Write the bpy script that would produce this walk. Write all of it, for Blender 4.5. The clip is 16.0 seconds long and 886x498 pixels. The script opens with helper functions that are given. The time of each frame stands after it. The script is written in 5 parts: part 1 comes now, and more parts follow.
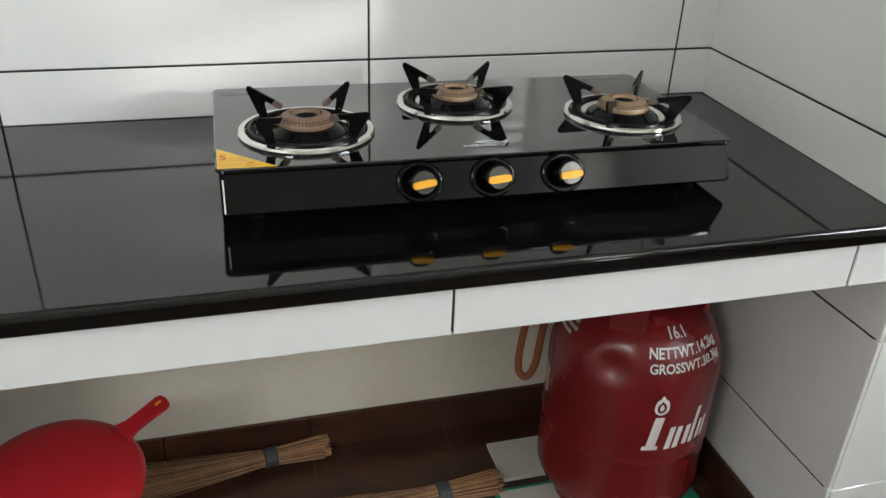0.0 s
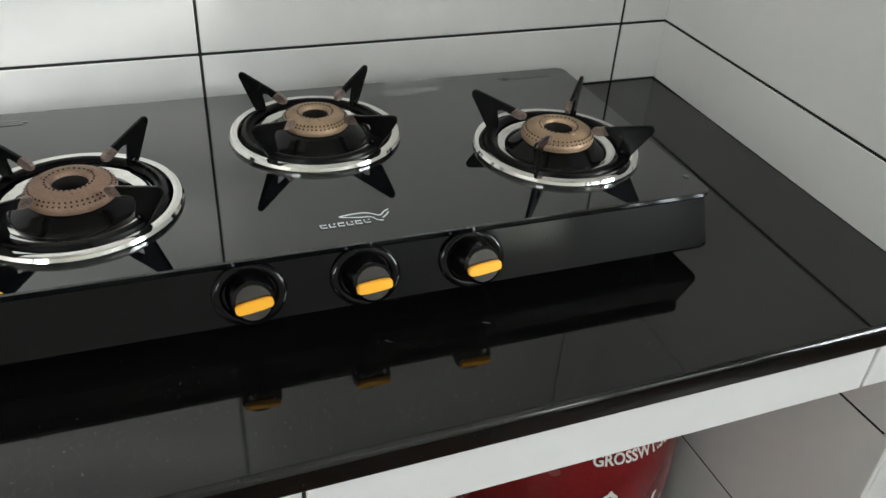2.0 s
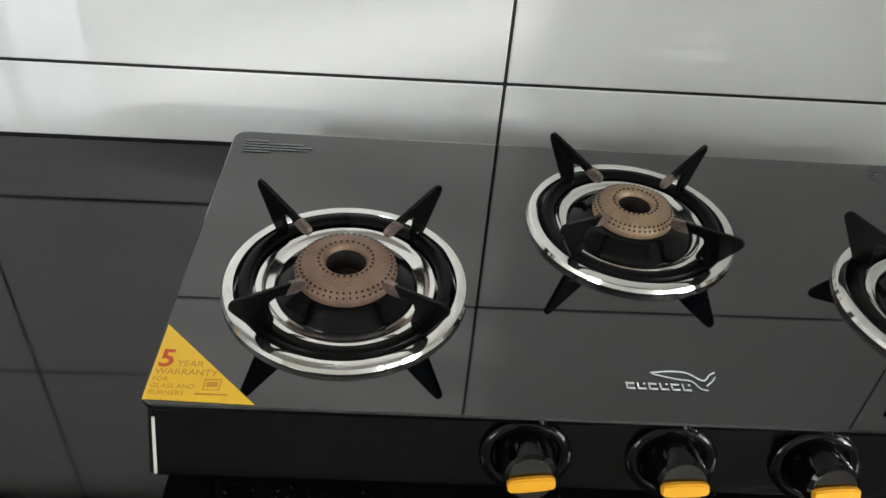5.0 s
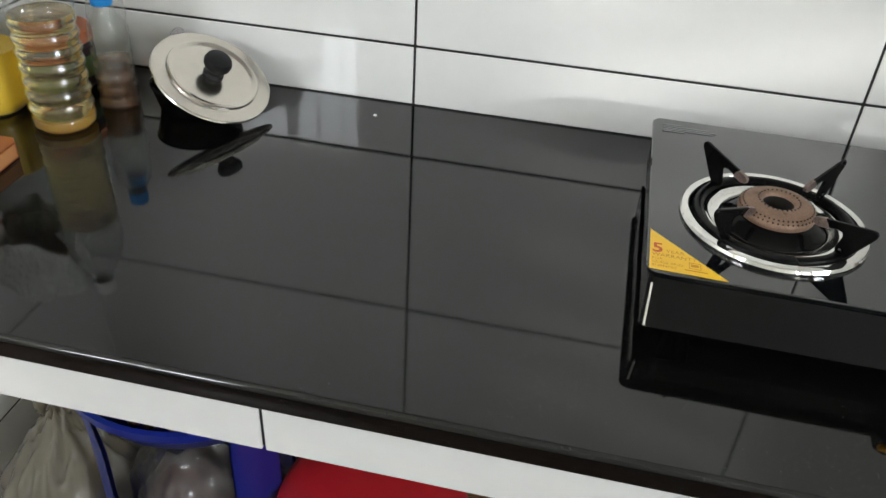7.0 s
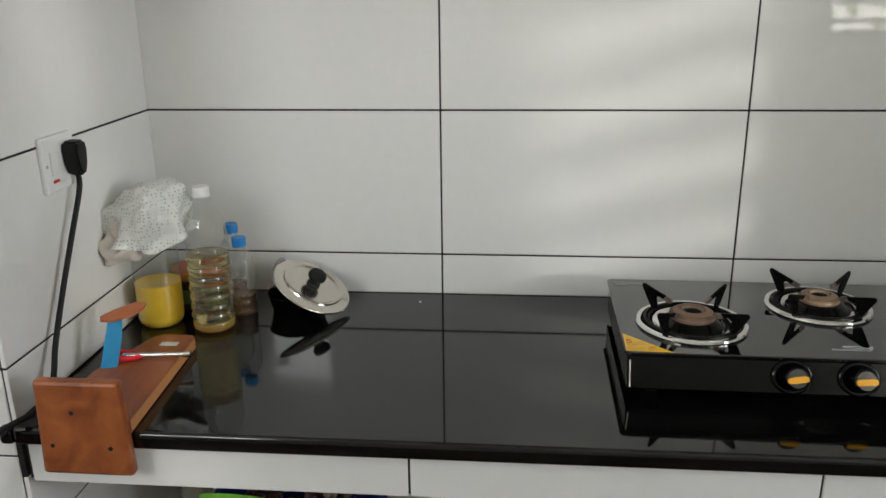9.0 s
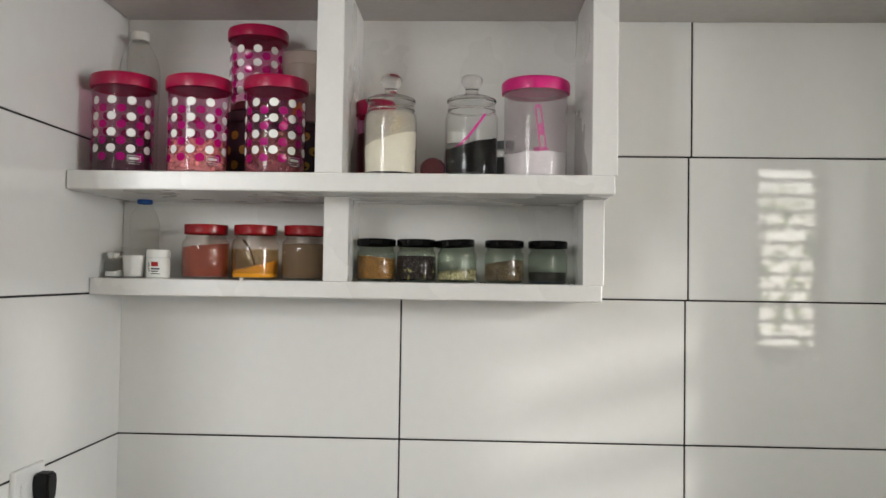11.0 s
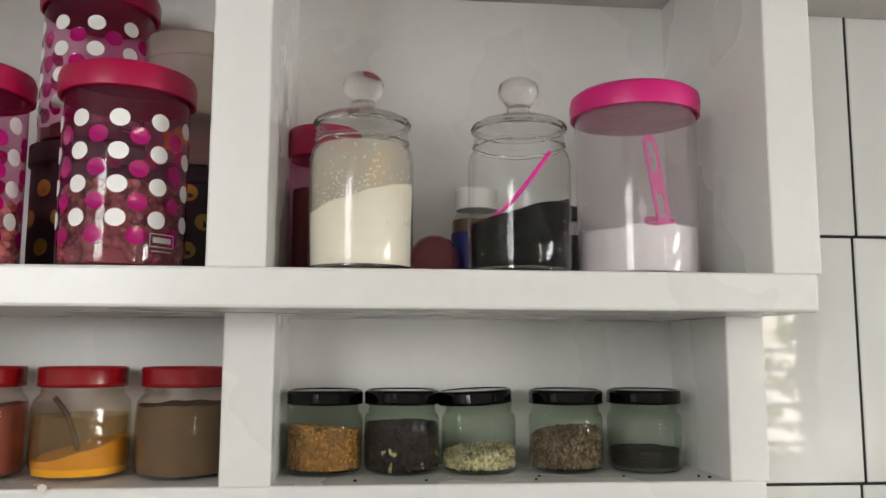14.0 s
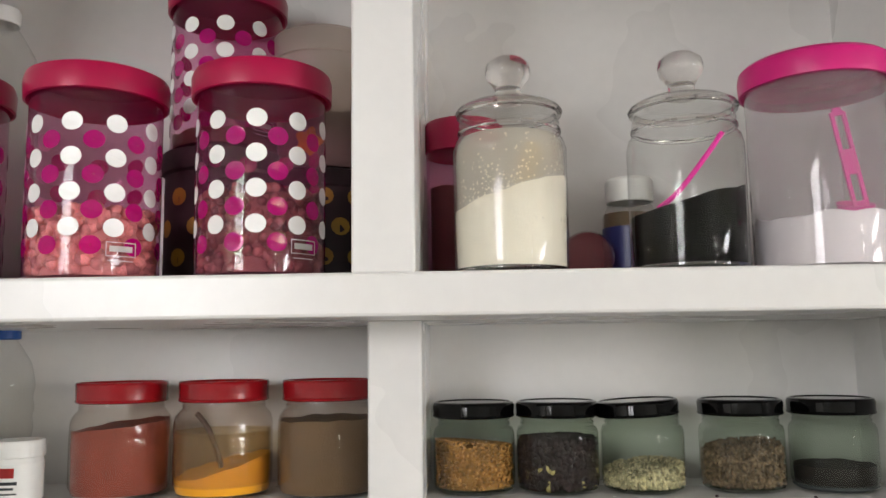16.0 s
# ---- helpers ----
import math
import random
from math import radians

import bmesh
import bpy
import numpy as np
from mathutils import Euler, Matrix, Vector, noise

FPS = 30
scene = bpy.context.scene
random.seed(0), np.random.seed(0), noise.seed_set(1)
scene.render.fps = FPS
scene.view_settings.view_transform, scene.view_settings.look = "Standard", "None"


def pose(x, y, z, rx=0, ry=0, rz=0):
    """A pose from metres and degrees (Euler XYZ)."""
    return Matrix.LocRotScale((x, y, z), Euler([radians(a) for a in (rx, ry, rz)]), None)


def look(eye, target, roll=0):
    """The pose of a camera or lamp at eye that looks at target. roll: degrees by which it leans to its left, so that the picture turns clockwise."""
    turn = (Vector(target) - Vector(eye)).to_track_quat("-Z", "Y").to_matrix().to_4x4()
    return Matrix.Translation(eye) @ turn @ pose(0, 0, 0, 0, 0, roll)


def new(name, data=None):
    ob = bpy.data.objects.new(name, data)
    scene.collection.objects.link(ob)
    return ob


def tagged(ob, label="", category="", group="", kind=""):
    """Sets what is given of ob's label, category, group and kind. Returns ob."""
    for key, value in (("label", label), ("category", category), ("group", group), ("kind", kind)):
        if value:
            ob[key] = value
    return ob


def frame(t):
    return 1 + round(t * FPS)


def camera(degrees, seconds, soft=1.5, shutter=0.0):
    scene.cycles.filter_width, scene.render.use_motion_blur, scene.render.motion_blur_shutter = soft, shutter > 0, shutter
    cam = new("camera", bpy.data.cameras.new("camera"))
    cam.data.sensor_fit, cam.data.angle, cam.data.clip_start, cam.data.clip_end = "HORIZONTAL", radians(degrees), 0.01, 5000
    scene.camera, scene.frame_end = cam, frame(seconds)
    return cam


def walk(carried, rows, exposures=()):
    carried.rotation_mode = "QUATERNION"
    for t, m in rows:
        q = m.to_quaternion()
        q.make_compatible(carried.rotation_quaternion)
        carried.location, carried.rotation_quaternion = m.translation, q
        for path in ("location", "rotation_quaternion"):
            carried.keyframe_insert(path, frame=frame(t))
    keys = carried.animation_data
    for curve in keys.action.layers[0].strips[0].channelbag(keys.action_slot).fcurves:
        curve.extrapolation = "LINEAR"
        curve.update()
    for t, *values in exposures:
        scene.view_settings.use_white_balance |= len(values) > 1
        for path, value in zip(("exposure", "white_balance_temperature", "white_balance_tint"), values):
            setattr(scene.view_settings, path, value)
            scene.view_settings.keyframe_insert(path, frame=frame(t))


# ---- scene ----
cam = camera(57.3, 16.0)
PATH = [
    (0, (0.342, -1.385, 1.326), (0.84, 0.31, 0.389), 2.4),
    (0.5, (0.383, -1.375, 1.322), (0.887, 0.308, 0.366), 2.5),
    (1, (0.439, -1.286, 1.314), (0.978, 0.356, 0.307), 2.7),
    (1.5, (0.484, -1.123, 1.328), (1.089, 0.463, 0.27), 3.4),
    (2, (0.523, -0.998, 1.326), (1.164, 0.533, 0.21), 3.9),
    (2.5, (0.581, -0.873, 1.33), (1.186, 0.643, 0.175), 3.8),
    (3, (0.605, -0.808, 1.329), (1.155, 0.71, 0.149), 4.0),
    (3.2, (0.599, -0.798, 1.326), (1.108, 0.735, 0.146), 3.8),
    (5.3, (0.446, -0.775, 1.361), (0.505, 0.766, 0.088), 5.1),
    (5.5, (0.41, -0.799, 1.363), (0.432, 0.751, 0.099), 5.1),
    (6, (0.325, -0.861, 1.375), (0.242, 0.697, 0.124), 4.8),
    (6.5, (0.251, -0.96, 1.367), (0.063, 0.611, 0.143), 4.4),
    (7, (0.252, -1.066, 1.377), (-0.041, 0.542, 0.224), 3.5),
    (7.5, (0.279, -1.193, 1.389), (-0.079, 0.465, 0.329), 2.4),
    (8, (0.281, -1.335, 1.422), (-0.072, 0.39, 0.475), 1.1),
    (8.5, (0.213, -1.475, 1.45), (-0.049, 0.34, 0.651), -0.1),
    (9, (0.15, -1.619, 1.493), (-0.023, 0.274, 0.872), -0.7),
    (9.5, (0.153, -1.705, 1.538), (0.036, 0.256, 1.163), -0.2),
    (10, (0.178, -1.79, 1.587), (0.094, 0.199, 1.386), 0.2),
    (10.2, (0.186, -1.811, 1.594), (0.104, 0.182, 1.459), 0.5),
    (12.3, (0.047, -1.369, 1.638), (0.053, 0.62, 1.842), 1.1),
    (12.5, (0.042, -1.305, 1.663), (0.074, 0.683, 1.876), 1.3),
    (13, (0.049, -1.174, 1.682), (0.087, 0.813, 1.905), 1.5),
    (13.5, (0.013, -1.058, 1.699), (0.097, 0.927, 1.936), 1.1),
    (14, (-0.002, -0.963, 1.719), (0.18, 1.013, 1.962), 0.2),
    (14.5, (0.001, -0.9, 1.728), (0.252, 1.068, 1.977), -0.4),
    (15, (-0.005, -0.872, 1.725), (0.23, 1.098, 1.972), -0.7),
    (15.5, (-0.018, -0.881, 1.727), (0.109, 1.1, 1.972), -0.9),
    (16, (-0.048, -0.895, 1.726), (-0.111, 1.089, 1.973), -0.8),
]
walk(cam, [(t, look(eye, target, roll)) for t, eye, target, roll in PATH],
     [(0, 0.06, 6250, 10), (3, 0.10, 6200, 8), (6, 0.02, 6250, 10), (6.5, 0.18, 6250, 10), (7, 0.12, 6250, 10), (8, -0.20, 6300, 10), (9, -0.54, 6450, 10), (9.5, -0.66, 6550, 8), (10, -0.52, 6550, 10), (12.5, -0.34, 6650, 12),
      (14.5, -0.22, 6650, 12), (15.5, -0.20, 6650, 13), (16, -0.06, 6600, 14)])

# ---- light ----
world = bpy.data.worlds.new("world")
scene.world = world
world.use_nodes = True
sky = world.node_tree.nodes.new("ShaderNodeTexSky")
sky.sky_type, sky.sun_disc = "NISHITA", False
sky.sun_elevation, sky.sun_rotation = radians(11), radians(133)
world.node_tree.links.new(sky.outputs[0], world.node_tree.nodes["Background"].inputs[0])
world.node_tree.nodes["Background"].inputs[1].default_value = 0.1
sun = new("sun", bpy.data.lights.new("sun", "SUN"))
sun.data.energy, sun.data.angle, sun.data.color = 1.3, radians(1.8), (1, 0.97, 0.90)
sun.matrix_world = look((10, -9.4, 2.7), (0, 0, 0))  # a low hazy morning sun


def window_light(name, eye, target, w, h, watts, colour):
    ob = new(name, bpy.data.lights.new(name, "AREA"))
    ob.data.shape, ob.data.size, ob.data.size_y, ob.data.energy, ob.data.color = "RECTANGLE", w, h, watts, colour
    ob.matrix_world = look(eye, target)
    return ob


window_light("daylight_rear", (1.79, -3.30, 1.80), (1.79, 0, 1.80), 1.3, 1.6, 85, (1.0, 0.99, 0.93))
window_light("daylight_left", (-1.25, -2.62, 2.08), (-1.25, 0, 2.08), 0.8, 0.7, 44, (0.96, 0.985, 0.99))
window_light("daylight_right", (2.72, -1.85, 1.75), (0, -1.85, 1.75), 1.0, 0.9, 88, (0.92, 0.97, 1.0))
# added lamp behind an unseen low slot, for a bright spot on the tiles
window_light("low_spot_lamp", (1.79, -2.62, 0.235), (1.79, 0, 0.235), 0.18, 0.07, 0.35, (1.0, 0.98, 0.95))


# ---- materials ----
def shader(name):
    m = bpy.data.materials.new(name)
    m.use_nodes = True
    nt = m.node_tree
    return m, nt, nt.nodes["Principled BSDF"]


def mat(name, col, rough=0.5, metal=0.0, var=0.06, scale=6.0, bump=0.0, bscale=80.0, coat=0.0, spec=0.5, trans=0.0, rvar=0.05):
    """A plain surface with colour variation at two scales, uneven gloss and fine relief."""
    m, nt, b = shader(name)
    geo = nt.nodes.new("ShaderNodeNewGeometry")
    n1, n2 = nt.nodes.new("ShaderNodeTexNoise"), nt.nodes.new("ShaderNodeTexNoise")
    n1.inputs["Scale"].default_value, n2.inputs["Scale"].default_value = scale, scale * 14
    n1.inputs["Detail"].default_value, n2.inputs["Detail"].default_value = 3, 4
    add = nt.nodes.new("ShaderNodeMath")
    add.operation = "ADD"
    ramp = nt.nodes.new("ShaderNodeMapRange")
    ramp.inputs["From Min"].default_value, ramp.inputs["From Max"].default_value = 0.6, 1.4
    mix = nt.nodes.new("ShaderNodeMix")
    mix.data_type = "RGBA"
    mix.inputs["A"].default_value = (*[max(0, c * (1 - var)) for c in col], 1)
    mix.inputs["B"].default_value = (*[min(1, c * (1 + var)) for c in col], 1)
    rr = nt.nodes.new("ShaderNodeMapRange")
    rr.inputs["To Min"].default_value, rr.inputs["To Max"].default_value = max(0.02, rough - rvar), min(1, rough + rvar)
    link = nt.links.new
    for n in (n1, n2):
        link(geo.outputs["Position"], n.inputs["Vector"])
    link(n1.outputs["Fac"], add.inputs[0])
    link(n2.outputs["Fac"], add.inputs[1])
    link(add.outputs[0], ramp.inputs["Value"])
    link(ramp.outputs[0], mix.inputs["Factor"])
    link(mix.outputs["Result"], b.inputs["Base Color"])
    link(n1.outputs["Fac"], rr.inputs["Value"])
    link(rr.outputs[0], b.inputs["Roughness"])
    b.inputs["Metallic"].default_value, b.inputs["Coat Weight"].default_value = metal, coat
    b.inputs["Specular IOR Level"].default_value, b.inputs["Transmission Weight"].default_value = spec, trans
    if bump:
        n3, bp = nt.nodes.new("ShaderNodeTexNoise"), nt.nodes.new("ShaderNodeBump")
        n3.inputs["Scale"].default_value, n3.inputs["Detail"].default_value = bscale, 4
        bp.inputs["Strength"].default_value, bp.inputs["Distance"].default_value = bump, 0.002
        link(geo.outputs["Position"], n3.inputs["Vector"])
        link(n3.outputs["Fac"], bp.inputs["Height"])
        link(bp.outputs[0], b.inputs["Normal"])
    return m


def clear(name, tint, body=0.0, body_col=(0.9, 0.9, 0.9), ior=1.45, rough=0.02):
    """A thin clear wall of glass or plastic: it lets light straight through, tints it, and shines by Fresnel; body adds milkiness."""
    m, nt, b = shader(name)
    nt.nodes.remove(b)
    out = nt.nodes["Material Output"]
    tr, gl, di = nt.nodes.new("ShaderNodeBsdfTransparent"), nt.nodes.new("ShaderNodeBsdfGlossy"), nt.nodes.new("ShaderNodeBsdfDiffuse")
    tl, m0 = nt.nodes.new("ShaderNodeBsdfTranslucent"), nt.nodes.new("ShaderNodeMixShader")
    fr, m1, m2 = nt.nodes.new("ShaderNodeLayerWeight"), nt.nodes.new("ShaderNodeMixShader"), nt.nodes.new("ShaderNodeMixShader")
    tr.inputs[0].default_value, di.inputs[0].default_value, gl.inputs["Roughness"].default_value = (*tint, 1), (*body_col, 1), rough
    tl.inputs[0].default_value = (*body_col, 1)
    f0 = ((ior - 1) / (ior + 1)) ** 2
    pw, ma = nt.nodes.new("ShaderNodeMath"), nt.nodes.new("ShaderNodeMath")
    pw.operation, ma.operation = "POWER", "MULTIPLY_ADD"
    pw.inputs[1].default_value, ma.inputs[1].default_value, ma.inputs[2].default_value = 3.8, 1 - f0, f0
    fr.inputs["Blend"].default_value, m1.inputs[0].default_value = 0.5, body
    link = nt.links.new
    link(di.outputs[0], m0.inputs[1]), link(tl.outputs[0], m0.inputs[2])
    link(tr.outputs[0], m1.inputs[1]), link(m0.outputs[0], m1.inputs[2])
    link(fr.outputs["Facing"], pw.inputs[0]), link(pw.outputs[0], ma.inputs[0])
    link(ma.outputs[0], m2.inputs[0]), link(m1.outputs[0], m2.inputs[1]), link(gl.outputs[0], m2.inputs[2])
    link(m2.outputs[0], out.inputs[0])
    return m


def solid_glass(name, tint=(1, 1, 1)):
    m, nt, b = shader(name)
    b.inputs["Base Color"].default_value, b.inputs["Roughness"].default_value = (*tint, 1), 0.02
    b.inputs["Transmission Weight"].default_value, b.inputs["IOR"].default_value = 1.0, 1.45
    return m


def granite(name):
    """Polished black granite with fine pale grains and dust."""
    m = mat(name, (0.0030, 0.0030, 0.0028), 0.05, var=0.5, scale=9, rvar=0.02, spec=0.60, bump=0.004, bscale=220)
    nt = m.node_tree
    b = nt.nodes["Principled BSDF"]
    old = b.inputs["Base Color"].links[0].from_socket
    geo, vor, mr, mix = (nt.nodes.new(k) for k in ("ShaderNodeNewGeometry", "ShaderNodeTexNoise", "ShaderNodeMapRange", "ShaderNodeMix"))
    mix.data_type = "RGBA"
    vor.inputs["Scale"].default_value, vor.inputs["Detail"].default_value = 420, 2
    mr.inputs["From Min"].default_value, mr.inputs["From Max"].default_value = 0.665, 0.78
    mix.inputs["B"].default_value = (0.10, 0.10, 0.092, 1)
    nt.links.new(geo.outputs["Position"], vor.inputs["Vector"])
    nt.links.new(vor.outputs["Fac"], mr.inputs["Value"])
    nt.links.new(mr.outputs[0], mix.inputs["Factor"])
    nt.links.new(old, mix.inputs["A"])
    nt.links.new(mix.outputs["Result"], b.inputs["Base Color"])
    return m


def wood(name, dark, light, rough=0.42, along=(3, 40, 40)):
    """Planed wood with streaked grain."""
    m = mat(name, light, rough, var=0.1, bump=0.1, bscale=150)
    nt = m.node_tree
    b = nt.nodes["Principled BSDF"]
    tc, mp, nz, ramp = (nt.nodes.new(k) for k in ("ShaderNodeNewGeometry", "ShaderNodeMapping", "ShaderNodeTexNoise", "ShaderNodeValToRGB"))
    mp.inputs["Scale"].default_value = along
    nz.inputs["Scale"].default_value, nz.inputs["Detail"].default_value, nz.inputs["Distortion"].default_value = 1.6, 6, 0.7
    ramp.color_ramp.elements[0].color, ramp.color_ramp.elements[1].color = (*dark, 1), (*light, 1)
    ramp.color_ramp.elements[0].position, ramp.color_ramp.elements[1].position = 0.32, 0.68
    nt.links.new(tc.outputs["Position"], mp.inputs[0])
    nt.links.new(mp.outputs[0], nz.inputs["Vector"])
    nt.links.new(nz.outputs["Fac"], ramp.inputs[0])
    nt.links.new(ramp.outputs[0], b.inputs["Base Color"])
    return m


def printed_cloth(name):
    """Off-white cotton with a small grey-green print."""
    m = mat(name, (0.74, 0.74, 0.70), 0.9, var=0.05, bump=0.25, bscale=700, spec=0.2)
    nt = m.node_tree
    b = nt.nodes["Principled BSDF"]
    old = b.inputs["Base Color"].links[0].from_socket
    tc, vor, mr, mix = (nt.nodes.new(k) for k in ("ShaderNodeTexCoord", "ShaderNodeTexVoronoi", "ShaderNodeMapRange", "ShaderNodeMix"))
    mix.data_type = "RGBA"
    vor.inputs["Scale"].default_value, vor.inputs["Randomness"].default_value = 165, 0.3
    mr.inputs["From Min"].default_value, mr.inputs["From Max"].default_value = 0.34, 0.24
    mix.inputs["B"].default_value = (0.42, 0.46, 0.41, 1)
    nt.links.new(tc.outputs["Object"], vor.inputs["Vector"])
    nt.links.new(vor.outputs["Distance"], mr.inputs["Value"])
    nt.links.new(mr.outputs[0], mix.inputs["Factor"])
    nt.links.new(old, mix.inputs["A"])
    nt.links.new(mix.outputs["Result"], b.inputs["Base Color"])
    return m


def straw(name, col, lo=0.25, hi=1.9):
    """Dry stalks or seeds, each with a tone of its own."""
    m = mat(name, col, 0.75, var=0.3, scale=40)
    nt = m.node_tree
    b = nt.nodes["Principled BSDF"]
    old = b.inputs["Base Color"].links[0].from_socket
    geo, mr, mix = (nt.nodes.new(k) for k in ("ShaderNodeNewGeometry", "ShaderNodeMapRange", "ShaderNodeMix"))
    mix.data_type, mix.blend_type = "RGBA", "MULTIPLY"
    mix.inputs["Factor"].default_value = 1.0
    mr.inputs["To Min"].default_value, mr.inputs["To Max"].default_value = lo, hi
    nt.links.new(geo.outputs["Random Per Island"], mr.inputs["Value"])
    nt.links.new(old, mix.inputs["A"])
    nt.links.new(mr.outputs[0], mix.inputs["B"])
    nt.links.new(mix.outputs["Result"], b.inputs["Base Color"])
    return m


TILE = mat("glazed_white_tile", (0.80, 0.795, 0.775), 0.035, var=0.02, scale=3, spec=0.5, rvar=0.015, bump=0.02, bscale=9)
GROUT = mat("black_grout", (0.012, 0.011, 0.011), 0.8, var=0.3, bump=0.3)
PAINT = mat("white_enamel_paint", (0.72, 0.710, 0.690), 0.28, var=0.03, scale=5, bump=0.12, bscale=35, rvar=0.08)
WALLPAINT = mat("off_white_wall_paint", (0.78, 0.765, 0.71), 0.7, var=0.05, scale=3, bump=0.15, bscale=50)
CREAM = mat("cream_wall_paint", (0.76, 0.71, 0.58), 0.7, var=0.05, scale=3, bump=0.15, bscale=50)
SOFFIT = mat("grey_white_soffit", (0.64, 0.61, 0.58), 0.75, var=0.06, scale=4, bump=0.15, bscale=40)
BROWN = wood("brown_floor_tile", (0.035, 0.014, 0.008), (0.085, 0.036, 0.019), 0.32, (4, 9, 9))
JOINT = mat("brown_joint", (0.10, 0.06, 0.035), 0.8, var=0.2)
GRANITE = granite("black_granite")
GLASS_TOP = mat("black_toughened_glass", (0.0016, 0.0020, 0.0028), 0.025, var=0.1, spec=1.0, rvar=0.01, coat=0.35)
ENAMEL = mat("black_enamel", (0.0022, 0.0022, 0.0022), 0.12, var=0.1, spec=0.20, rvar=0.01)
MATT_BLACK = mat("matt_black_iron", (0.0022, 0.0021, 0.0021), 0.28, var=0.3, bump=0.1, bscale=300, spec=0.14)
SCORCHED = mat("scorched_steel", (0.21, 0.155, 0.135), 0.42, metal=0.6, var=0.95, scale=70, bump=0.2, bscale=300)
CHROME = mat("polished_steel", (0.78, 0.77, 0.74), 0.09, metal=1.0, var=0.05, rvar=0.05)
BRUSHED = mat("stainless_steel", (0.66, 0.65, 0.62), 0.20, metal=1.0, var=0.06, rvar=0.07)
DARK_CHROME = mat("dark_mirror_chrome", (0.11, 0.105, 0.10), 0.16, metal=1.0, var=0.1, rvar=0.03)
LID_STEEL = mat("steel_lid", (0.68, 0.64, 0.57), 0.17, metal=1.0, var=0.06, rvar=0.06)
BRASS = mat("tarnished_brass", (0.34, 0.235, 0.15), 0.5, metal=0.55, var=0.35, scale=45, bump=0.25, bscale=350)
SOOTY = mat("sooty_red_brass", (0.26, 0.165, 0.115), 0.55, metal=0.5, var=0.35, scale=45, bump=0.25, bscale=350)
# near-black that puts the shade inside holes into the colour
HOLE_SHADE = mat("hole_shade", (0.01, 0.008, 0.006), 0.9, var=0.1)
ORANGE = mat("orange_plastic", (0.88, 0.42, 0.02), 0.4, var=0.05)
STICKER = mat("yellow_sticker", (0.92, 0.56, 0.03), 0.35, var=0.03)
STICKER_RED = mat("red_print", (0.62, 0.09, 0.02), 0.5, var=0.05)
STICKER_TEXT = mat("amber_print", (0.62, 0.27, 0.02), 0.5, var=0.05)
PRINT = mat("silver_print", (0.62, 0.64, 0.64), 0.4, var=0.05)
GREY_PRINT = mat("faint_grey_print", (0.20, 0.21, 0.21), 0.4, var=0.05)
RUBBER = mat("black_rubber", (0.006, 0.006, 0.006), 0.5, var=0.2, spec=0.3)
LPG_RED = mat("red_cylinder_paint", (0.175, 0.011, 0.013), 0.25, var=0.16, scale=9, bump=0.1, bscale=90, rvar=0.1)
WHITE_PRINT = mat("worn_white_paint", (0.74, 0.70, 0.66), 0.6, var=0.12, scale=60)
HOSE = mat("orange_rubber_hose", (0.27, 0.08, 0.022), 0.5, var=0.1)
RED_PLASTIC = mat("red_plastic", (0.42, 0.013, 0.020), 0.38, var=0.08, bump=0.05)
PINK_PLASTIC = mat("pink_plastic", (0.75, 0.20, 0.34), 0.4, var=0.05)
BLUE_PLASTIC = mat("blue_plastic", (0.007, 0.018, 0.20), 0.30, var=0.1)
LID_CRIMSON = mat("crimson_lid_plastic", (0.38, 0.001, 0.050), 0.30, var=0.05)
LID_MAGENTA = mat("magenta_lid_plastic", (0.60, 0.005, 0.17), 0.36, var=0.05)
MAGENTA = mat("magenta_plastic", (0.78, 0.02, 0.33), 0.4, var=0.05)
WHITE_DOT = mat("white_dot_print", (0.85, 0.84, 0.82), 0.35, var=0.02)

LID_RED = mat("dark_red_lid_plastic", (0.27, 0.006, 0.010), 0.22, var=0.1)
LID_BLACK = mat("black_painted_lid", (0.0020, 0.0020, 0.0020), 0.07, var=0.2, spec=0.22, rvar=0.02)
CAP_BLUE = mat("blue_cap_plastic", (0.01, 0.22, 0.58), 0.35, var=0.05)
CAP_NAVY = mat("navy_cap_plastic", (0.01, 0.08, 0.32), 0.35, var=0.05)
CAP_WHITE = mat("white_cap_plastic", (0.80, 0.80, 0.76), 0.4, var=0.03)
GLASS = clear("clear_jar_glass", (0.97, 0.98, 0.97))
GREEN_GLASS = clear("greenish_jar_glass", (0.79, 0.835, 0.78))
WARM_GLASS = clear("dusty_jar_glass", (0.94, 0.90, 0.86), 0.03, (0.5, 0.4, 0.35))
PINK_CLEAR = clear("pinkish_clear_plastic", (0.95, 0.68, 0.82), 0.08, (0.60, 0.10, 0.30))
CLEAR_PLASTIC = clear("clear_plastic", (0.97, 0.97, 0.96), 0.02)
CLEAR_BOTTLE = clear("clear_bottle_plastic", (0.95, 0.96, 0.95), 0.05, (0.85, 0.88, 0.88), ior=1.62, rough=0.06)
MILKY_PLASTIC = clear("milky_plastic", (0.93, 0.905, 0.92), 0.26, (0.80, 0.755, 0.785))
BAG_PLASTIC = clear("thin_bag_plastic", (0.80, 0.79, 0.74), 0.55, (0.54, 0.49, 0.38), rough=0.25)
BAG_CLEAR = clear("clear_bag_plastic", (0.84, 0.85, 0.86), 0.14, (0.5, 0.5, 0.5), rough=0.10)
MAGENTA_DOT = clear("magenta_dot_print", (0.88, 0.05, 0.50), 0.5, (0.85, 0.012, 0.42))
KNOB_GLASS = solid_glass("solid_clear_glass", (0.99, 0.97, 0.96))
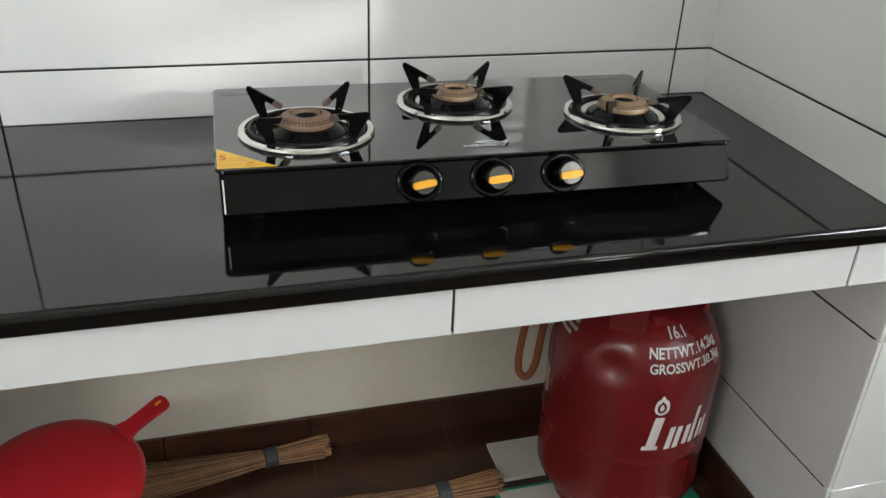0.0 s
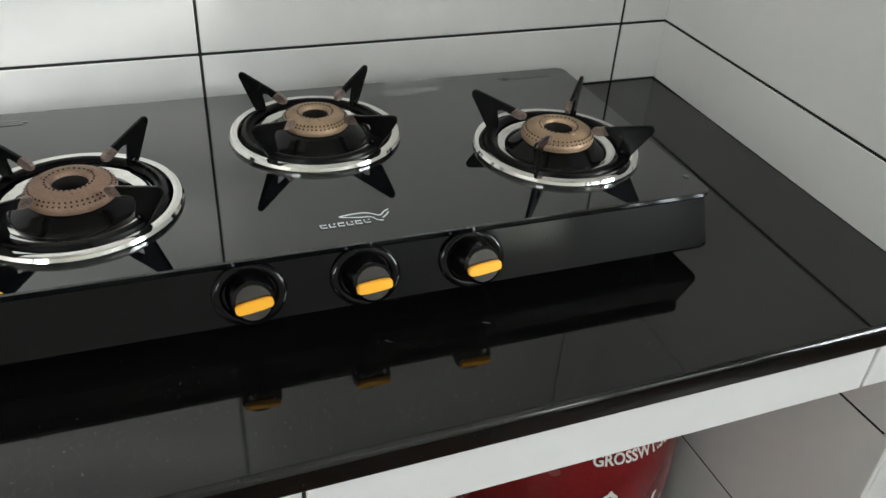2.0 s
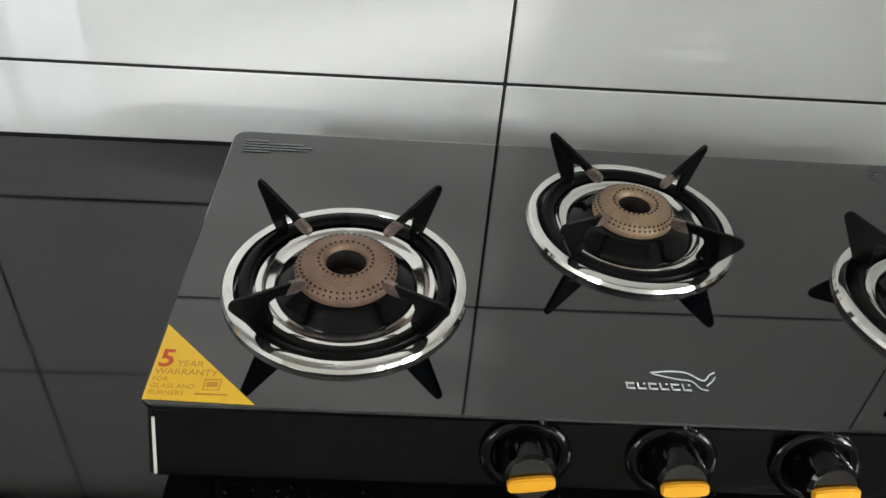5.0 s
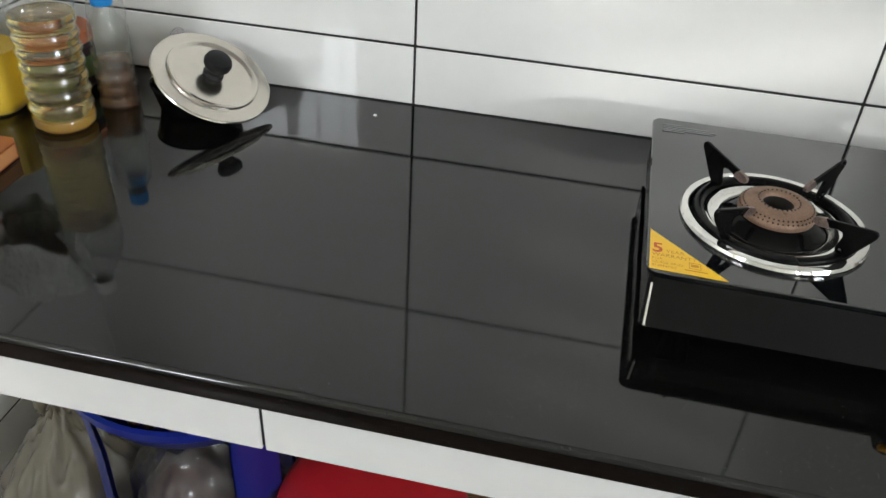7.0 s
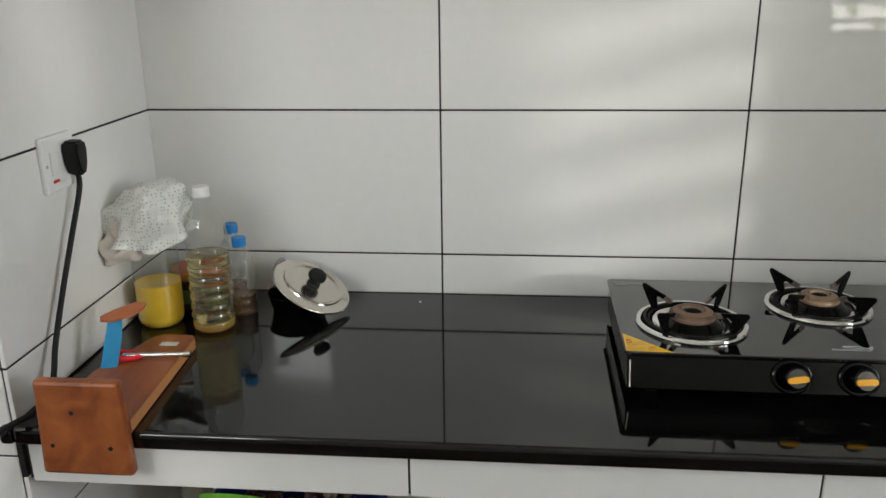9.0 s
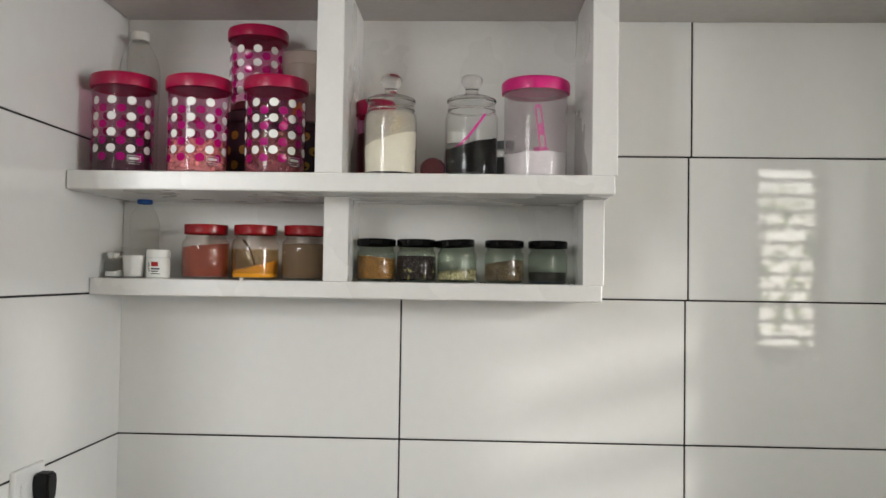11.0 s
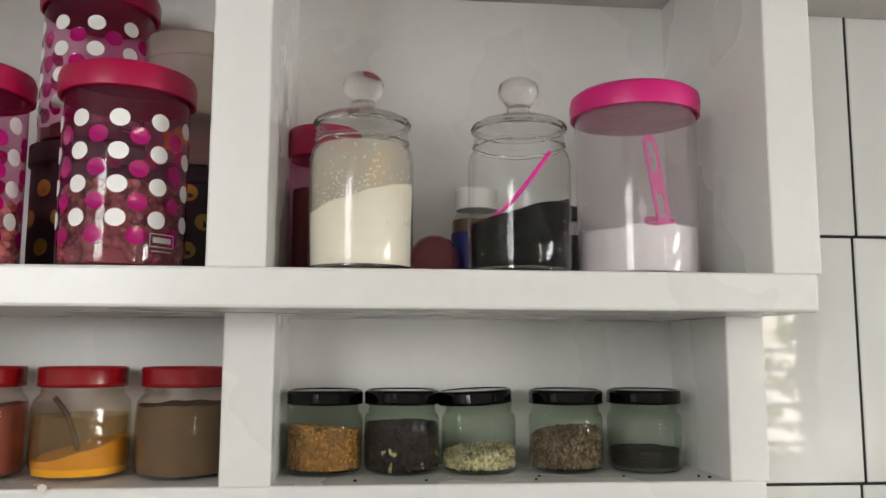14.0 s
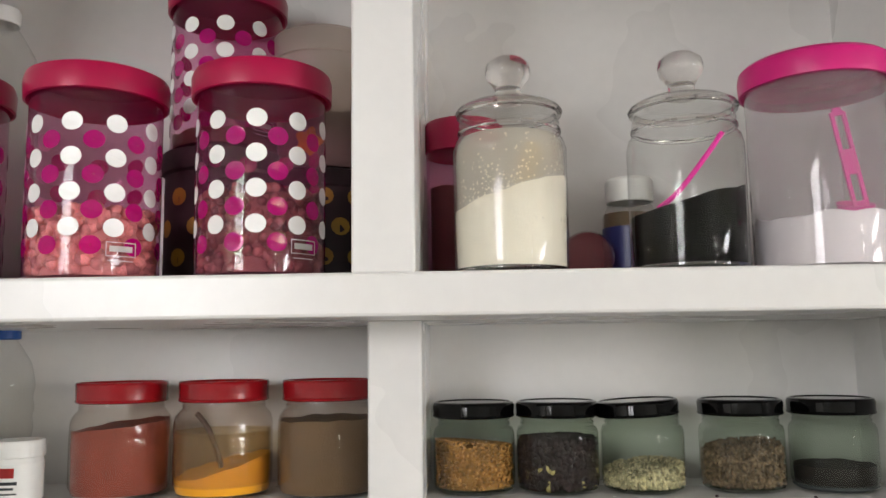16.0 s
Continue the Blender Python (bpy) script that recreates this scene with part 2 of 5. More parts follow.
FROSTED = clear("frosted_tub_plastic", (0.88, 0.83, 0.78), 0.40, (0.74, 0.66, 0.59), rough=0.3)
PALE_BALL = clear("pink_clear_plastic", (0.78, 0.40, 0.44), 0.25, (0.55, 0.20, 0.24))
FLOUR = mat("cream_flour", (0.80, 0.74, 0.62), 0.95, var=0.04, bump=0.2, bscale=400)
SUGAR = mat("white_sugar", (0.86, 0.85, 0.84), 0.8, var=0.03, bump=0.5, bscale=900)
TEA = mat("black_tea_dust", (0.0045, 0.0038, 0.0034), 0.9, var=0.5, spec=0.05, bump=0.5, bscale=900)
CHILLI = mat("chilli_powder", (0.26, 0.058, 0.036), 0.9, var=0.35, scale=25, bump=0.3, bscale=500)
TURMERIC = mat("turmeric_powder", (0.93, 0.46, 0.015), 0.9, var=0.1, scale=30, bump=0.3, bscale=500)
CORIANDER = mat("coriander_powder", (0.15, 0.098, 0.050), 0.9, var=0.2, scale=25, bump=0.3, bscale=500)
CHICKPEA = straw("pale_chickpeas", (0.66, 0.44, 0.29), 0.55, 1.5)
DARKPEA = straw("brown_chickpeas", (0.24, 0.115, 0.080), 0.55, 1.5)
MUSTARD = mat("dark_mustard_seeds", (0.022, 0.015, 0.014), 0.7, var=0.5, scale=200, bump=0.8, bscale=700)
FENUGREEK = straw("tan_fenugreek_seeds", (0.50, 0.235, 0.065), 0.55, 1.5)
CLOVES = straw("dark_dried_spice", (0.022, 0.009, 0.010), 0.55, 1.5)
CARDAMOM = straw("pale_green_cardamom", (0.52, 0.42, 0.17), 0.55, 1.5)
FENNEL = straw("pale_fennel_seeds", (0.55, 0.46, 0.29), 0.5, 1.5)
CUMIN = straw("brown_cumin_seeds", (0.21, 0.135, 0.085), 0.5, 1.5)
GHEE = mat("yellow_ghee", (0.97, 0.62, 0.03), 0.35, var=0.05)
OIL = solid_glass("pale_cooking_oil", (0.98, 0.82, 0.36))
AMBER = clear("amber_liquid", (0.76, 0.55, 0.36), 0.25, (0.48, 0.28, 0.14))
STOOL_WOOD = wood("reddish_brown_wood", (0.20, 0.050, 0.016), (0.38, 0.115, 0.034), 0.36, (14, 3, 14))
DOOR_WOOD = wood("dark_door_wood", (0.020, 0.010, 0.007), (0.05, 0.024, 0.014), 0.4, (16, 16, 2))
SEAM_WOOD = mat("raw_orange_wood", (0.52, 0.24, 0.09), 0.5, var=0.1)
BLUE_METAL = mat("blue_painted_steel", (0.02, 0.24, 0.46), 0.35, var=0.1)
RUSTY = mat("rusty_orange_steel", (0.42, 0.13, 0.05), 0.5, var=0.25, scale=50)
RED_CLEAR = mat("red_glossy_plastic", (0.60, 0.015, 0.03), 0.25, var=0.05)
SWITCH = mat("white_switch_plastic", (0.80, 0.80, 0.79), 0.3, var=0.02)
CLOTH = printed_cloth("printed_cotton_cloth")
CLOTH_EDGE = mat("beige_cloth_lining", (0.70, 0.64, 0.57), 0.9, var=0.06, bump=0.2, bscale=600)
STRAW = straw("dry_broom_fibre", (0.24, 0.125, 0.055))
CARD = mat("white_cardboard", (0.62, 0.62, 0.56), 0.7, var=0.06)
GREEN_CARD = mat("green_printed_card", (0.02, 0.30, 0.17), 0.5, var=0.08)
GREEN_LEAF = mat("bright_green_plastic", (0.16, 0.50, 0.03), 0.45, var=0.1)
GARLIC = mat("garlic_skin", (0.34, 0.24, 0.16), 0.6, var=0.25, scale=50, bump=0.2)
ONION = mat("onion_skin", (0.075, 0.034, 0.028), 0.4, var=0.3, scale=50)
LABEL_BLUE = mat("navy_label", (0.025, 0.03, 0.14), 0.4, var=0.05)
LABEL_RED = mat("red_label_print", (0.60, 0.03, 0.03), 0.4, var=0.05)
LABEL_INK = mat("dark_label_ink", (0.05, 0.06, 0.06), 0.5, var=0.1)
LABEL_GREEN = mat("green_label_print", (0.09, 0.14, 0.05), 0.5, var=0.1)
YELLOW_DOT = mat("yellow_print", (0.85, 0.52, 0.02), 0.4, var=0.05)
LEAF = clear("yellow_green_leaf", (0.42, 0.52, 0.02), 0.45, (0.42, 0.55, 0.03), rough=0.3)
DULL_YELLOW = mat("dull_yellow_print", (0.36, 0.22, 0.02), 0.5, var=0.1)
STONE_DARK = mat("dark_jar_contents", (0.022, 0.012, 0.012), 0.6, var=0.3)


# ---- building blocks ----
def thing(name, label, category, at=(0, 0, 0), rz=0.0, group=""):
    ob = new(name)
    ob.empty_display_size = 0.05
    ob.matrix_world = pose(*at, 0, 0, rz)
    return tagged(ob, label, category, group)


def part(name, bm, material, parent=None, label="", smooth=True, angle=35):
    """Links a bmesh as one mesh object under a thing or a part."""
    me = bpy.data.meshes.new(name)
    if smooth:
        for f in bm.faces:
            f.smooth = True
        for e in bm.edges:
            if len(e.link_faces) == 2:
                turn, (a, b) = e.calc_face_angle(0), sorted(f.calc_area() for f in e.link_faces)
                e.smooth = not (turn > radians(angle) or (turn > radians(10) and b > 6 * a))
    bm.to_mesh(me)
    bm.free()
    me.materials.append(material)
    ob = new(name, me)
    if parent:
        ob.parent = parent
    if label:
        ob["label"] = label
    return ob


def box(x0, x1, y0, y1, z0, z1, bevel=0.0, bm=None, seg=2):
    b = bmesh.new()
    bmesh.ops.create_cube(b, size=1, matrix=Matrix.Translation(((x0 + x1) / 2, (y0 + y1) / 2, (z0 + z1) / 2)) @ Matrix.Diagonal((abs(x1 - x0), abs(y1 - y0), abs(z1 - z0), 1)))
    if bevel:
        bmesh.ops.bevel(b, geom=b.edges[:], offset=bevel, segments=seg, affect="EDGES", profile=0.5)
    return b if bm is None else merge(bm, b)


def merge(bm, other, m=None):
    if m is not None:
        bmesh.ops.transform(other, matrix=m, verts=other.verts)
    me = bpy.data.meshes.new("tmp")
    other.to_mesh(me)
    other.free()
    bm.from_mesh(me)
    bpy.data.meshes.remove(me)
    return bm


def lathe(profile, seg=48, m=None):
    """A turned shape from (radius, height) pairs; radius 0 closes an end."""
    bm = bmesh.new()
    rings = []
    for r, z in profile:
        if r < 1e-6:
            rings.append([bm.verts.new((0, 0, z))])
        else:
            rings.append([bm.verts.new((r * math.cos(2 * math.pi * i / seg), r * math.sin(2 * math.pi * i / seg), z)) for i in range(seg)])
    for a, b in zip(rings, rings[1:]):
        for i in range(seg):
            j = (i + 1) % seg
            if len(a) == 1 and len(b) > 1:
                bm.faces.new((a[0], b[j], b[i]))
            elif len(b) == 1 and len(a) > 1:
                bm.faces.new((a[i], a[j], b[0]))
            elif len(a) > 1:
                bm.faces.new((a[i], a[j], b[j], b[i]))
    bmesh.ops.recalc_face_normals(bm, faces=bm.faces)
    if m is not None:
        bmesh.ops.transform(bm, matrix=m, verts=bm.verts)
    return bm


def tube(points, r, seg=10, closed=False):
    """A round rod along a smoothed line of points."""
    pts = [Vector(p) for p in points]
    fine = []
    n = len(pts)
    for i in range(n if closed else n - 1):
        p0, p1, p2, p3 = (pts[(i + k) % n] if closed else pts[min(max(i + k, 0), n - 1)] for k in (-1, 0, 1, 2))
        for s in range(6):
            u = s / 6
            fine.append(0.5 * ((2 * p1) + (p2 - p0) * u + (2 * p0 - 5 * p1 + 4 * p2 - p3) * u * u + (3 * p1 - p0 - 3 * p2 + p3) * u ** 3))
    if not closed:
        fine.append(pts[-1])
    bm = bmesh.new()
    rings = []
    up = Vector((0.13, 0.31, 0.94))
    for i, p in enumerate(fine):
        d = (fine[(i + 1) % len(fine)] - fine[i - 1]) if closed else (fine[min(i + 1, len(fine) - 1)] - fine[max(i - 1, 0)])
        d.normalize()
        s = d.cross(up).normalized()
        u = s.cross(d)
        up = u
        rings.append([bm.verts.new(p + r * (math.cos(2 * math.pi * k / seg) * s + math.sin(2 * math.pi * k / seg) * u)) for k in range(seg)])
    pairs = list(zip(rings, rings[1:])) + ([(rings[-1], rings[0])] if closed else [])
    for a, b in pairs:
        for k in range(seg):
            bm.faces.new((a[k], a[(k + 1) % seg], b[(k + 1) % seg], b[k]))
    if not closed:
        bm.faces.new(rings[0][::-1])
        bm.faces.new(rings[-1])
    bmesh.ops.recalc_face_normals(bm, faces=bm.faces)
    return bm


def plate(outline, t, m=None):
    """A flat plate of thickness t, from an outline in its own plane."""
    bm = bmesh.new()
    lo = [bm.verts.new((x, y, 0)) for x, y in outline]
    hi = [bm.verts.new((x, y, t)) for x, y in outline]
    bm.faces.new(lo[::-1])
    bm.faces.new(hi)
    for i in range(len(lo)):
        j = (i + 1) % len(lo)
        bm.faces.new((lo[i], lo[j], hi[j], hi[i]))
    bmesh.ops.recalc_face_normals(bm, faces=bm.faces)
    if m is not None:
        bmesh.ops.transform(bm, matrix=m, verts=bm.verts)
    return bm


def lettering(text, size, m=None, depth=0.0, align="LEFT", bold=0.0):
    """Words in the built-in font, as a bmesh."""
    cu = bpy.data.curves.new("words", "FONT")
    cu.body, cu.size, cu.extrude, cu.align_x = text, size, depth, align
    cu.resolution_u, cu.offset = 3, bold * size
    ob = bpy.data.objects.new("words", cu)
    bm = bmesh.new()
    scene.collection.objects.link(ob)
    dg = bpy.context.evaluated_depsgraph_get()
    me = ob.evaluated_get(dg).to_mesh()
    bm.from_mesh(me)
    ob.evaluated_get(dg).to_mesh_clear()
    bpy.data.objects.remove(ob)
    bpy.data.curves.remove(cu)
    if m is not None:
        bmesh.ops.transform(bm, matrix=m, verts=bm.verts)
    return bm


def wrap(bm, r, a0, z0, taper=None):
    """Lays a flat drawing (x along, y up) round an upright cylinder of radius r, centred on the angle a0 (degrees)."""
    bmesh.ops.subdivide_edges(bm, edges=[e for e in bm.edges if abs(e.verts[0].co.x - e.verts[1].co.x) > r * 0.12], cuts=2)
    for v in bm.verts:
        a, z = radians(a0) + v.co.x / r, z0 + v.co.y
        rr = taper(z) if taper else r
        v.co = Vector((rr * math.cos(a), rr * math.sin(a), z))
    return bm


def grains(n, r_in, z0, z1, size, seed, stretch=1.0, heap=0.0):
    """Loose seeds that fill the outer skin and top of a jar, joined."""
    rnd = random.Random(seed)
    bm = bmesh.new()
    src = bmesh.new()
    bmesh.ops.create_icosphere(src, subdivisions=1, radius=1)
    vs, fs = [v.co.copy() for v in src.verts], [[v.index for v in f.verts] for f in src.faces]
    src.free()
    for i in range(n):
        a, top = rnd.uniform(0, 2 * math.pi), i % 4 == 0
        rad = r_in * (math.sqrt(rnd.random()) if top else rnd.uniform(0.93, 1.0)) - size * 0.5
        lift = heap * math.cos(a - 0.6) * rad / r_in
        z = (z1 + lift) if top else rnd.uniform(z0, z1 + lift)
        m = Matrix.Translation((rad * math.cos(a), rad * math.sin(a), max(z, z0 + size * 0.4))) @ Euler((rnd.uniform(0, 3), rnd.uniform(0, 3), rnd.uniform(0, 3))).to_matrix().to_4x4() @ Matrix.Diagonal((size * 0.5 * stretch, size * 0.5, size * 0.5 * rnd.uniform(0.8, 1.1), 1))
        new_vs = [bm.verts.new(m @ v) for v in vs]
        for f in fs:
            bm.faces.new([new_vs[k] for k in f])
    return bm


def fill(r, z0, z1, slope=0.0, rough=0.0, seed=0, a0=0.0, seg=40):
    """A body of powder in a jar: flat sides, and a top that slopes and is a little uneven."""
    bm = bmesh.new()
    nz = lambda x, y: rough * noise.noise(Vector((x * 60 + seed, y * 60, seed * 3.1)))
    top = lambda x, y: z1 + slope * (x * math.cos(a0) + y * math.sin(a0)) + nz(x, y)
    rings = []
    for k in (1.0, 0.8, 0.55, 0.3):
        rings.append([bm.verts.new((r * k * math.cos(2 * math.pi * i / seg), r * k * math.sin(2 * math.pi * i / seg), top(r * k * math.cos(2 * math.pi * i / seg), r * k * math.sin(2 * math.pi * i / seg)))) for i in range(seg)])
    mid = bm.verts.new((0, 0, top(0, 0)))
    low = [bm.verts.new((r * 0.97 * math.cos(2 * math.pi * i / seg), r * 0.97 * math.sin(2 * math.pi * i / seg), z0)) for i in range(seg)]
    for i in range(seg):
        j = (i + 1) % seg
        bm.faces.new((low[i], low[j], rings[0][j], rings[0][i]))
        for a, b in zip(rings, rings[1:]):
            bm.faces.new((a[i], a[j], b[j], b[i]))
        bm.faces.new((rings[-1][i], rings[-1][j], mid))
    bm.faces.new(low[::-1])
    bmesh.ops.recalc_face_normals(bm, faces=bm.faces)
    return bm


def blob(rx, ry, rz, amount, freq, seed, sub=4, ridged=True):
    """A crumpled closed form."""
    bm = bmesh.new()
    bmesh.ops.create_icosphere(bm, subdivisions=sub, radius=1)
    off = Vector((seed * 7.3, seed * 3.1, seed * 1.7))
    for v in bm.verts:
        p = v.co.copy()
        a = noise.noise(p * freq + off)
        b = noise.noise(p * freq * 2.3 + off * 2)
        d = (1 - 2 * abs(a)) * amount + b * amount * 0.45 if ridged else a * amount
        v.co = Vector((p.x * rx, p.y * ry, p.z * rz)) * (1 + d)
    return bm


# ---- the room ----
FLOOR, TOP, XL, XR, YF, YB, ZC = 0.10, 0.862, -0.605, 1.275, -0.58, -2.5, 2.95
ROOM_L, ROOM_R = -1.80, 2.60


def structure(name, bm, material, label=""):
    return tagged(part(name, bm, material, None, label, smooth=False), label, "", "", "structure")


tagged(structure("floor", box(ROOM_L - 0.1, ROOM_R + 0.1, YB - 0.1, 0.1, 0.0, FLOOR - 0.002), JOINT, "dark brown tiled kitchen floor"), category="floor")
structure("ceiling", box(ROOM_L - 0.1, ROOM_R + 0.1, YB - 0.1, YF + 0.1, ZC, ZC + 0.12), WALLPAINT, "off-white painted ceiling")
wall_north = structure("wall_north", box(XL - 0.1, XR + 0.1, 0.0015, 0.15, FLOOR - 0.05, ZC), GROUT, "white glazed tiled wall with black joints")
wall_niche_left = structure("wall_niche_left", box(XL - 0.12, XL - 0.0015, YF + 0.0015, 0.0, FLOOR - 0.05, ZC), GROUT, "white tiled niche side with black joints")
wall_niche_right = structure("wall_niche_right", box(XR + 0.0015, XR + 0.12, YF + 0.0115, 0.0, FLOOR - 0.05, ZC), GROUT, "white tiled niche side with black joints")
# above the worktop the right side of the niche comes in by 3 degrees
wall_right_upper = structure("wall_right_upper", box(XR + 0.0015, XR + 0.06, YF + 0.0115, 0.0, 0.80, 2.149), GROUT, "white tiled niche side above the worktop")
wall_right_upper.matrix_world = pose(XR, 0, 0, 0, 0, -3) @ pose(-XR, 0, 0)
XF = XR - 0.0304
wall_front_left = structure("wall_front_left", box(ROOM_L - 0.1, XL - 0.12, YF + 0.0015, YF + 0.15, FLOOR - 0.05, ZC), GROUT, "white tiled wall beside the niche")
bm = box(XR + 0.12, 1.4145, YF + 0.0015, YF + 0.15, FLOOR - 0.05, ZC)
box(2.24, ROOM_R + 0.1, YF + 0.0015, YF + 0.15, FLOOR - 0.05, ZC, bm=bm)
box(1.4145, 2.24, YF + 0.0015, YF + 0.15, 2.2, ZC, bm=bm)
wall_front_right = structure("wall_front_right", bm, WALLPAINT, "white wall with a doorway beside the niche")
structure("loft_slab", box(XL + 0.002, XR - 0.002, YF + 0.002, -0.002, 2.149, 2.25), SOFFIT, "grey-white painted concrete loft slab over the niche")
structure("loft_front", box(XL + 0.002, XR - 0.002, YF + 0.004, YF + 0.08, 2.2505, ZC), WALLPAINT, "off-white painted loft front")

# rear and side walls, with the window openings that light the place
W0, W1, WZ0, WZ1 = 1.60, 1.98, 1.22, 2.22
L0, L1, LZ0, LZ1 = -1.65, -0.85, 1.73, 2.43
bm = box(ROOM_L - 0.1, L0, YB - 0.12, YB, FLOOR - 0.05, ZC)
box(L1, W0, YB - 0.12, YB, FLOOR - 0.05, ZC, bm=bm)
box(L0, L1, YB - 0.12, YB, LZ1, ZC, bm=bm)
box(L0, L1, YB - 0.12, YB, FLOOR - 0.05, LZ0, bm=bm)
box(W1, ROOM_R + 0.1, YB - 0.12, YB, FLOOR - 0.05, ZC, bm=bm)
box(W0, W1, YB - 0.12, YB, WZ1, ZC, bm=bm)
box(W0, W1, YB - 0.12, YB, 0.28, WZ0, bm=bm)
# unseen slot near the floor, added to let the low lamp through
box(W0, 1.70, YB - 0.12, YB, 0.20, 0.28, bm=bm)
box(1.88, W1, YB - 0.12, YB, 0.20, 0.28, bm=bm)
box(W0, W1, YB - 0.12, YB, FLOOR - 0.05, 0.20, bm=bm)
structure("wall_south", bm, WALLPAINT, "off-white painted rear wall with two windows")
structure("wall_west", box(ROOM_L - 0.12, ROOM_L, YB, YF + 0.0015, FLOOR - 0.05, ZC), WALLPAINT, "off-white painted side wall")
E0, E1, EZ0, EZ1 = -2.40, -1.30, 1.30, 2.20
bm = box(ROOM_R, ROOM_R + 0.12, YB, E0, FLOOR - 0.05, ZC)
box(ROOM_R, ROOM_R + 0.12, E1, YF + 0.0015, FLOOR - 0.05, ZC, bm=bm)
box(ROOM_R, ROOM_R + 0.12, E0, E1, EZ1, ZC, bm=bm)
box(ROOM_R, ROOM_R + 0.12, E0, E1, FLOOR - 0.05, EZ0, bm=bm)
structure("wall_east", bm, WALLPAINT, "off-white painted side wall with a window")

window_1 = tagged(new("window_1"), "wooden window with fixed horizontal louvre slats", "window", "", "structure")
for x in (W0, W1 - 0.04):
    part("window_frame", box(x, x + 0.04, YB - 0.10, YB - 0.03, WZ0, WZ1, 0.003), DOOR_WOOD, window_1)
for z in (WZ0, WZ1 - 0.04):
    part("window_frame", box(W0 + 0.041, W1 - 0.041, YB - 0.10, YB - 0.03, z, z + 0.04, 0.003), DOOR_WOOD, window_1)
for i in range(11):
    z = WZ0 + 0.075 + i * 0.082
    part("slat", box(W0 + 0.042, W1 - 0.042, YB - 0.085, YB - 0.045, z, z + 0.020, 0.002), DOOR_WOOD, window_1)
window_2 = tagged(new("window_2"), "wooden window with iron bars", "window", "", "structure")
for x in (L0, (L0 + L1) / 2 - 0.02, L1 - 0.04):
    part("window_frame", box(x, x + 0.04, YB - 0.10, YB - 0.03, LZ0, LZ1, 0.003), DOOR_WOOD, window_2)
for i in range(5):
    x = L0 + 0.12 + i * 0.138
    part("bar", box(x, x + 0.012, YB - 0.07, YB - 0.058, LZ0, LZ1, 0.002), MATT_BLACK, window_2)
window_3 = tagged(new("window_3"), "wide wooden window with fixed horizontal louvre slats", "window", "", "structure")
for y in (E0, E1 - 0.04):
    part("window_frame", box(ROOM_R + 0.03, ROOM_R + 0.10, y, y + 0.04, EZ0, EZ1, 0.003), DOOR_WOOD, window_3)
for i in range(6):
    z = EZ0 + 0.03 + i * 0.150
    part("slat", box(ROOM_R + 0.045, ROOM_R + 0.085, E0 + 0.041, E1 - 0.041, z, z + 0.052, 0.002), DOOR_WOOD, window_3)
door_1 = tagged(new("door_1"), "dark wooden door with a frame, closed", "door", "", "structure")
part("door_frame", box(1.415, 1.48, YF - 0.012, YF + 0.12, FLOOR, 2.2, 0.004), DOOR_WOOD, door_1)
part("door_frame", box(2.17, 2.238, YF - 0.012, YF + 0.12, FLOOR, 2.2, 0.004), DOOR_WOOD, door_1)
part("door_frame", box(1.481, 2.169, YF - 0.012, YF + 0.12, 2.13, 2.198, 0.004), DOOR_WOOD, door_1)
door_leaf = part("door_leaf", box(1.482, 2.168, YF + 0.03, YF + 0.07, FLOOR + 0.005, 2.128, 0.003), DOOR_WOOD, door_1)
part("door_handle", tube([(2.10, YF + 0.03, 1.1), (2.10, YF - 0.02, 1.1), (2.08, YF - 0.025, 1.1), (2.0, YF - 0.025, 1.1)], 0.008), BRUSHED, door_leaf)

# the leafy shrub outside the rear window
shrub = thing("garden_shrub", "sunlit yellow-green leafy shrub outside the louvred window", "shrub", (1.79, -2.92, 0.0))
rnd = random.Random(17)
part("stem", tube([(0, 0, 0), (0.02, 0.01, 0.7), (-0.03, 0.0, 1.4), (0.02, 0.01, 2.0)], 0.012, 8), STRAW, shrub)
leaves = bmesh.new()
for i in range(250):
    z = 1.15 + 1.0 * rnd.random() ** 1.2
    x, y, s = rnd.uniform(-0.42, 0.42), rnd.uniform(-0.10, 0.12), rnd.uniform(0.035, 0.075)
    leaf = plate([(0, 0), (0.3 * s, 0.35 * s), (0.34 * s, 0.8 * s), (0, 1.5 * s), (-0.34 * s, 0.8 * s), (-0.3 * s, 0.35 * s)], 0.0006)
    for v in leaf.verts:
        v.co.z += 0.25 * v.co.y ** 2 / s + 0.5 * abs(v.co.x)
    merge(leaves, leaf, pose(x, y, z, 90 + rnd.uniform(-50, 50), rnd.uniform(0, 360), rnd.uniform(-60, 60)))
tagged(part("foliage", leaves, LEAF, shrub, smooth=False), "thin yellow-green leaves", kind="stuff")

# ---- the counter ----
support = structure("counter_slab_core", box(XL + 0.001, XR - 0.001, YF + 0.010, -0.002, 0.764, 0.8320), WALLPAINT, "plastered concrete slab carrying the worktop")
bm = box(XL + 0.002, XR - 0.002, -0.60, -0.0015, 0.8330, TOP, 0.006, seg=3)
counter = tagged(part("countertop", bm, GRANITE), "polished black granite kitchen worktop with dust specks", "countertop", "", "structure")
box_l = part("end_nosing", box(XL - 0.020, XL + 0.0018, -0.60, YF - 0.003, 0.8330, TOP, 0.005), GRANITE, counter)
box_r = part("end_nosing", box(XR - 0.0018, XR + 0.024, -0.60, YF - 0.003, 0.8330, TOP, 0.005), GRANITE, counter)
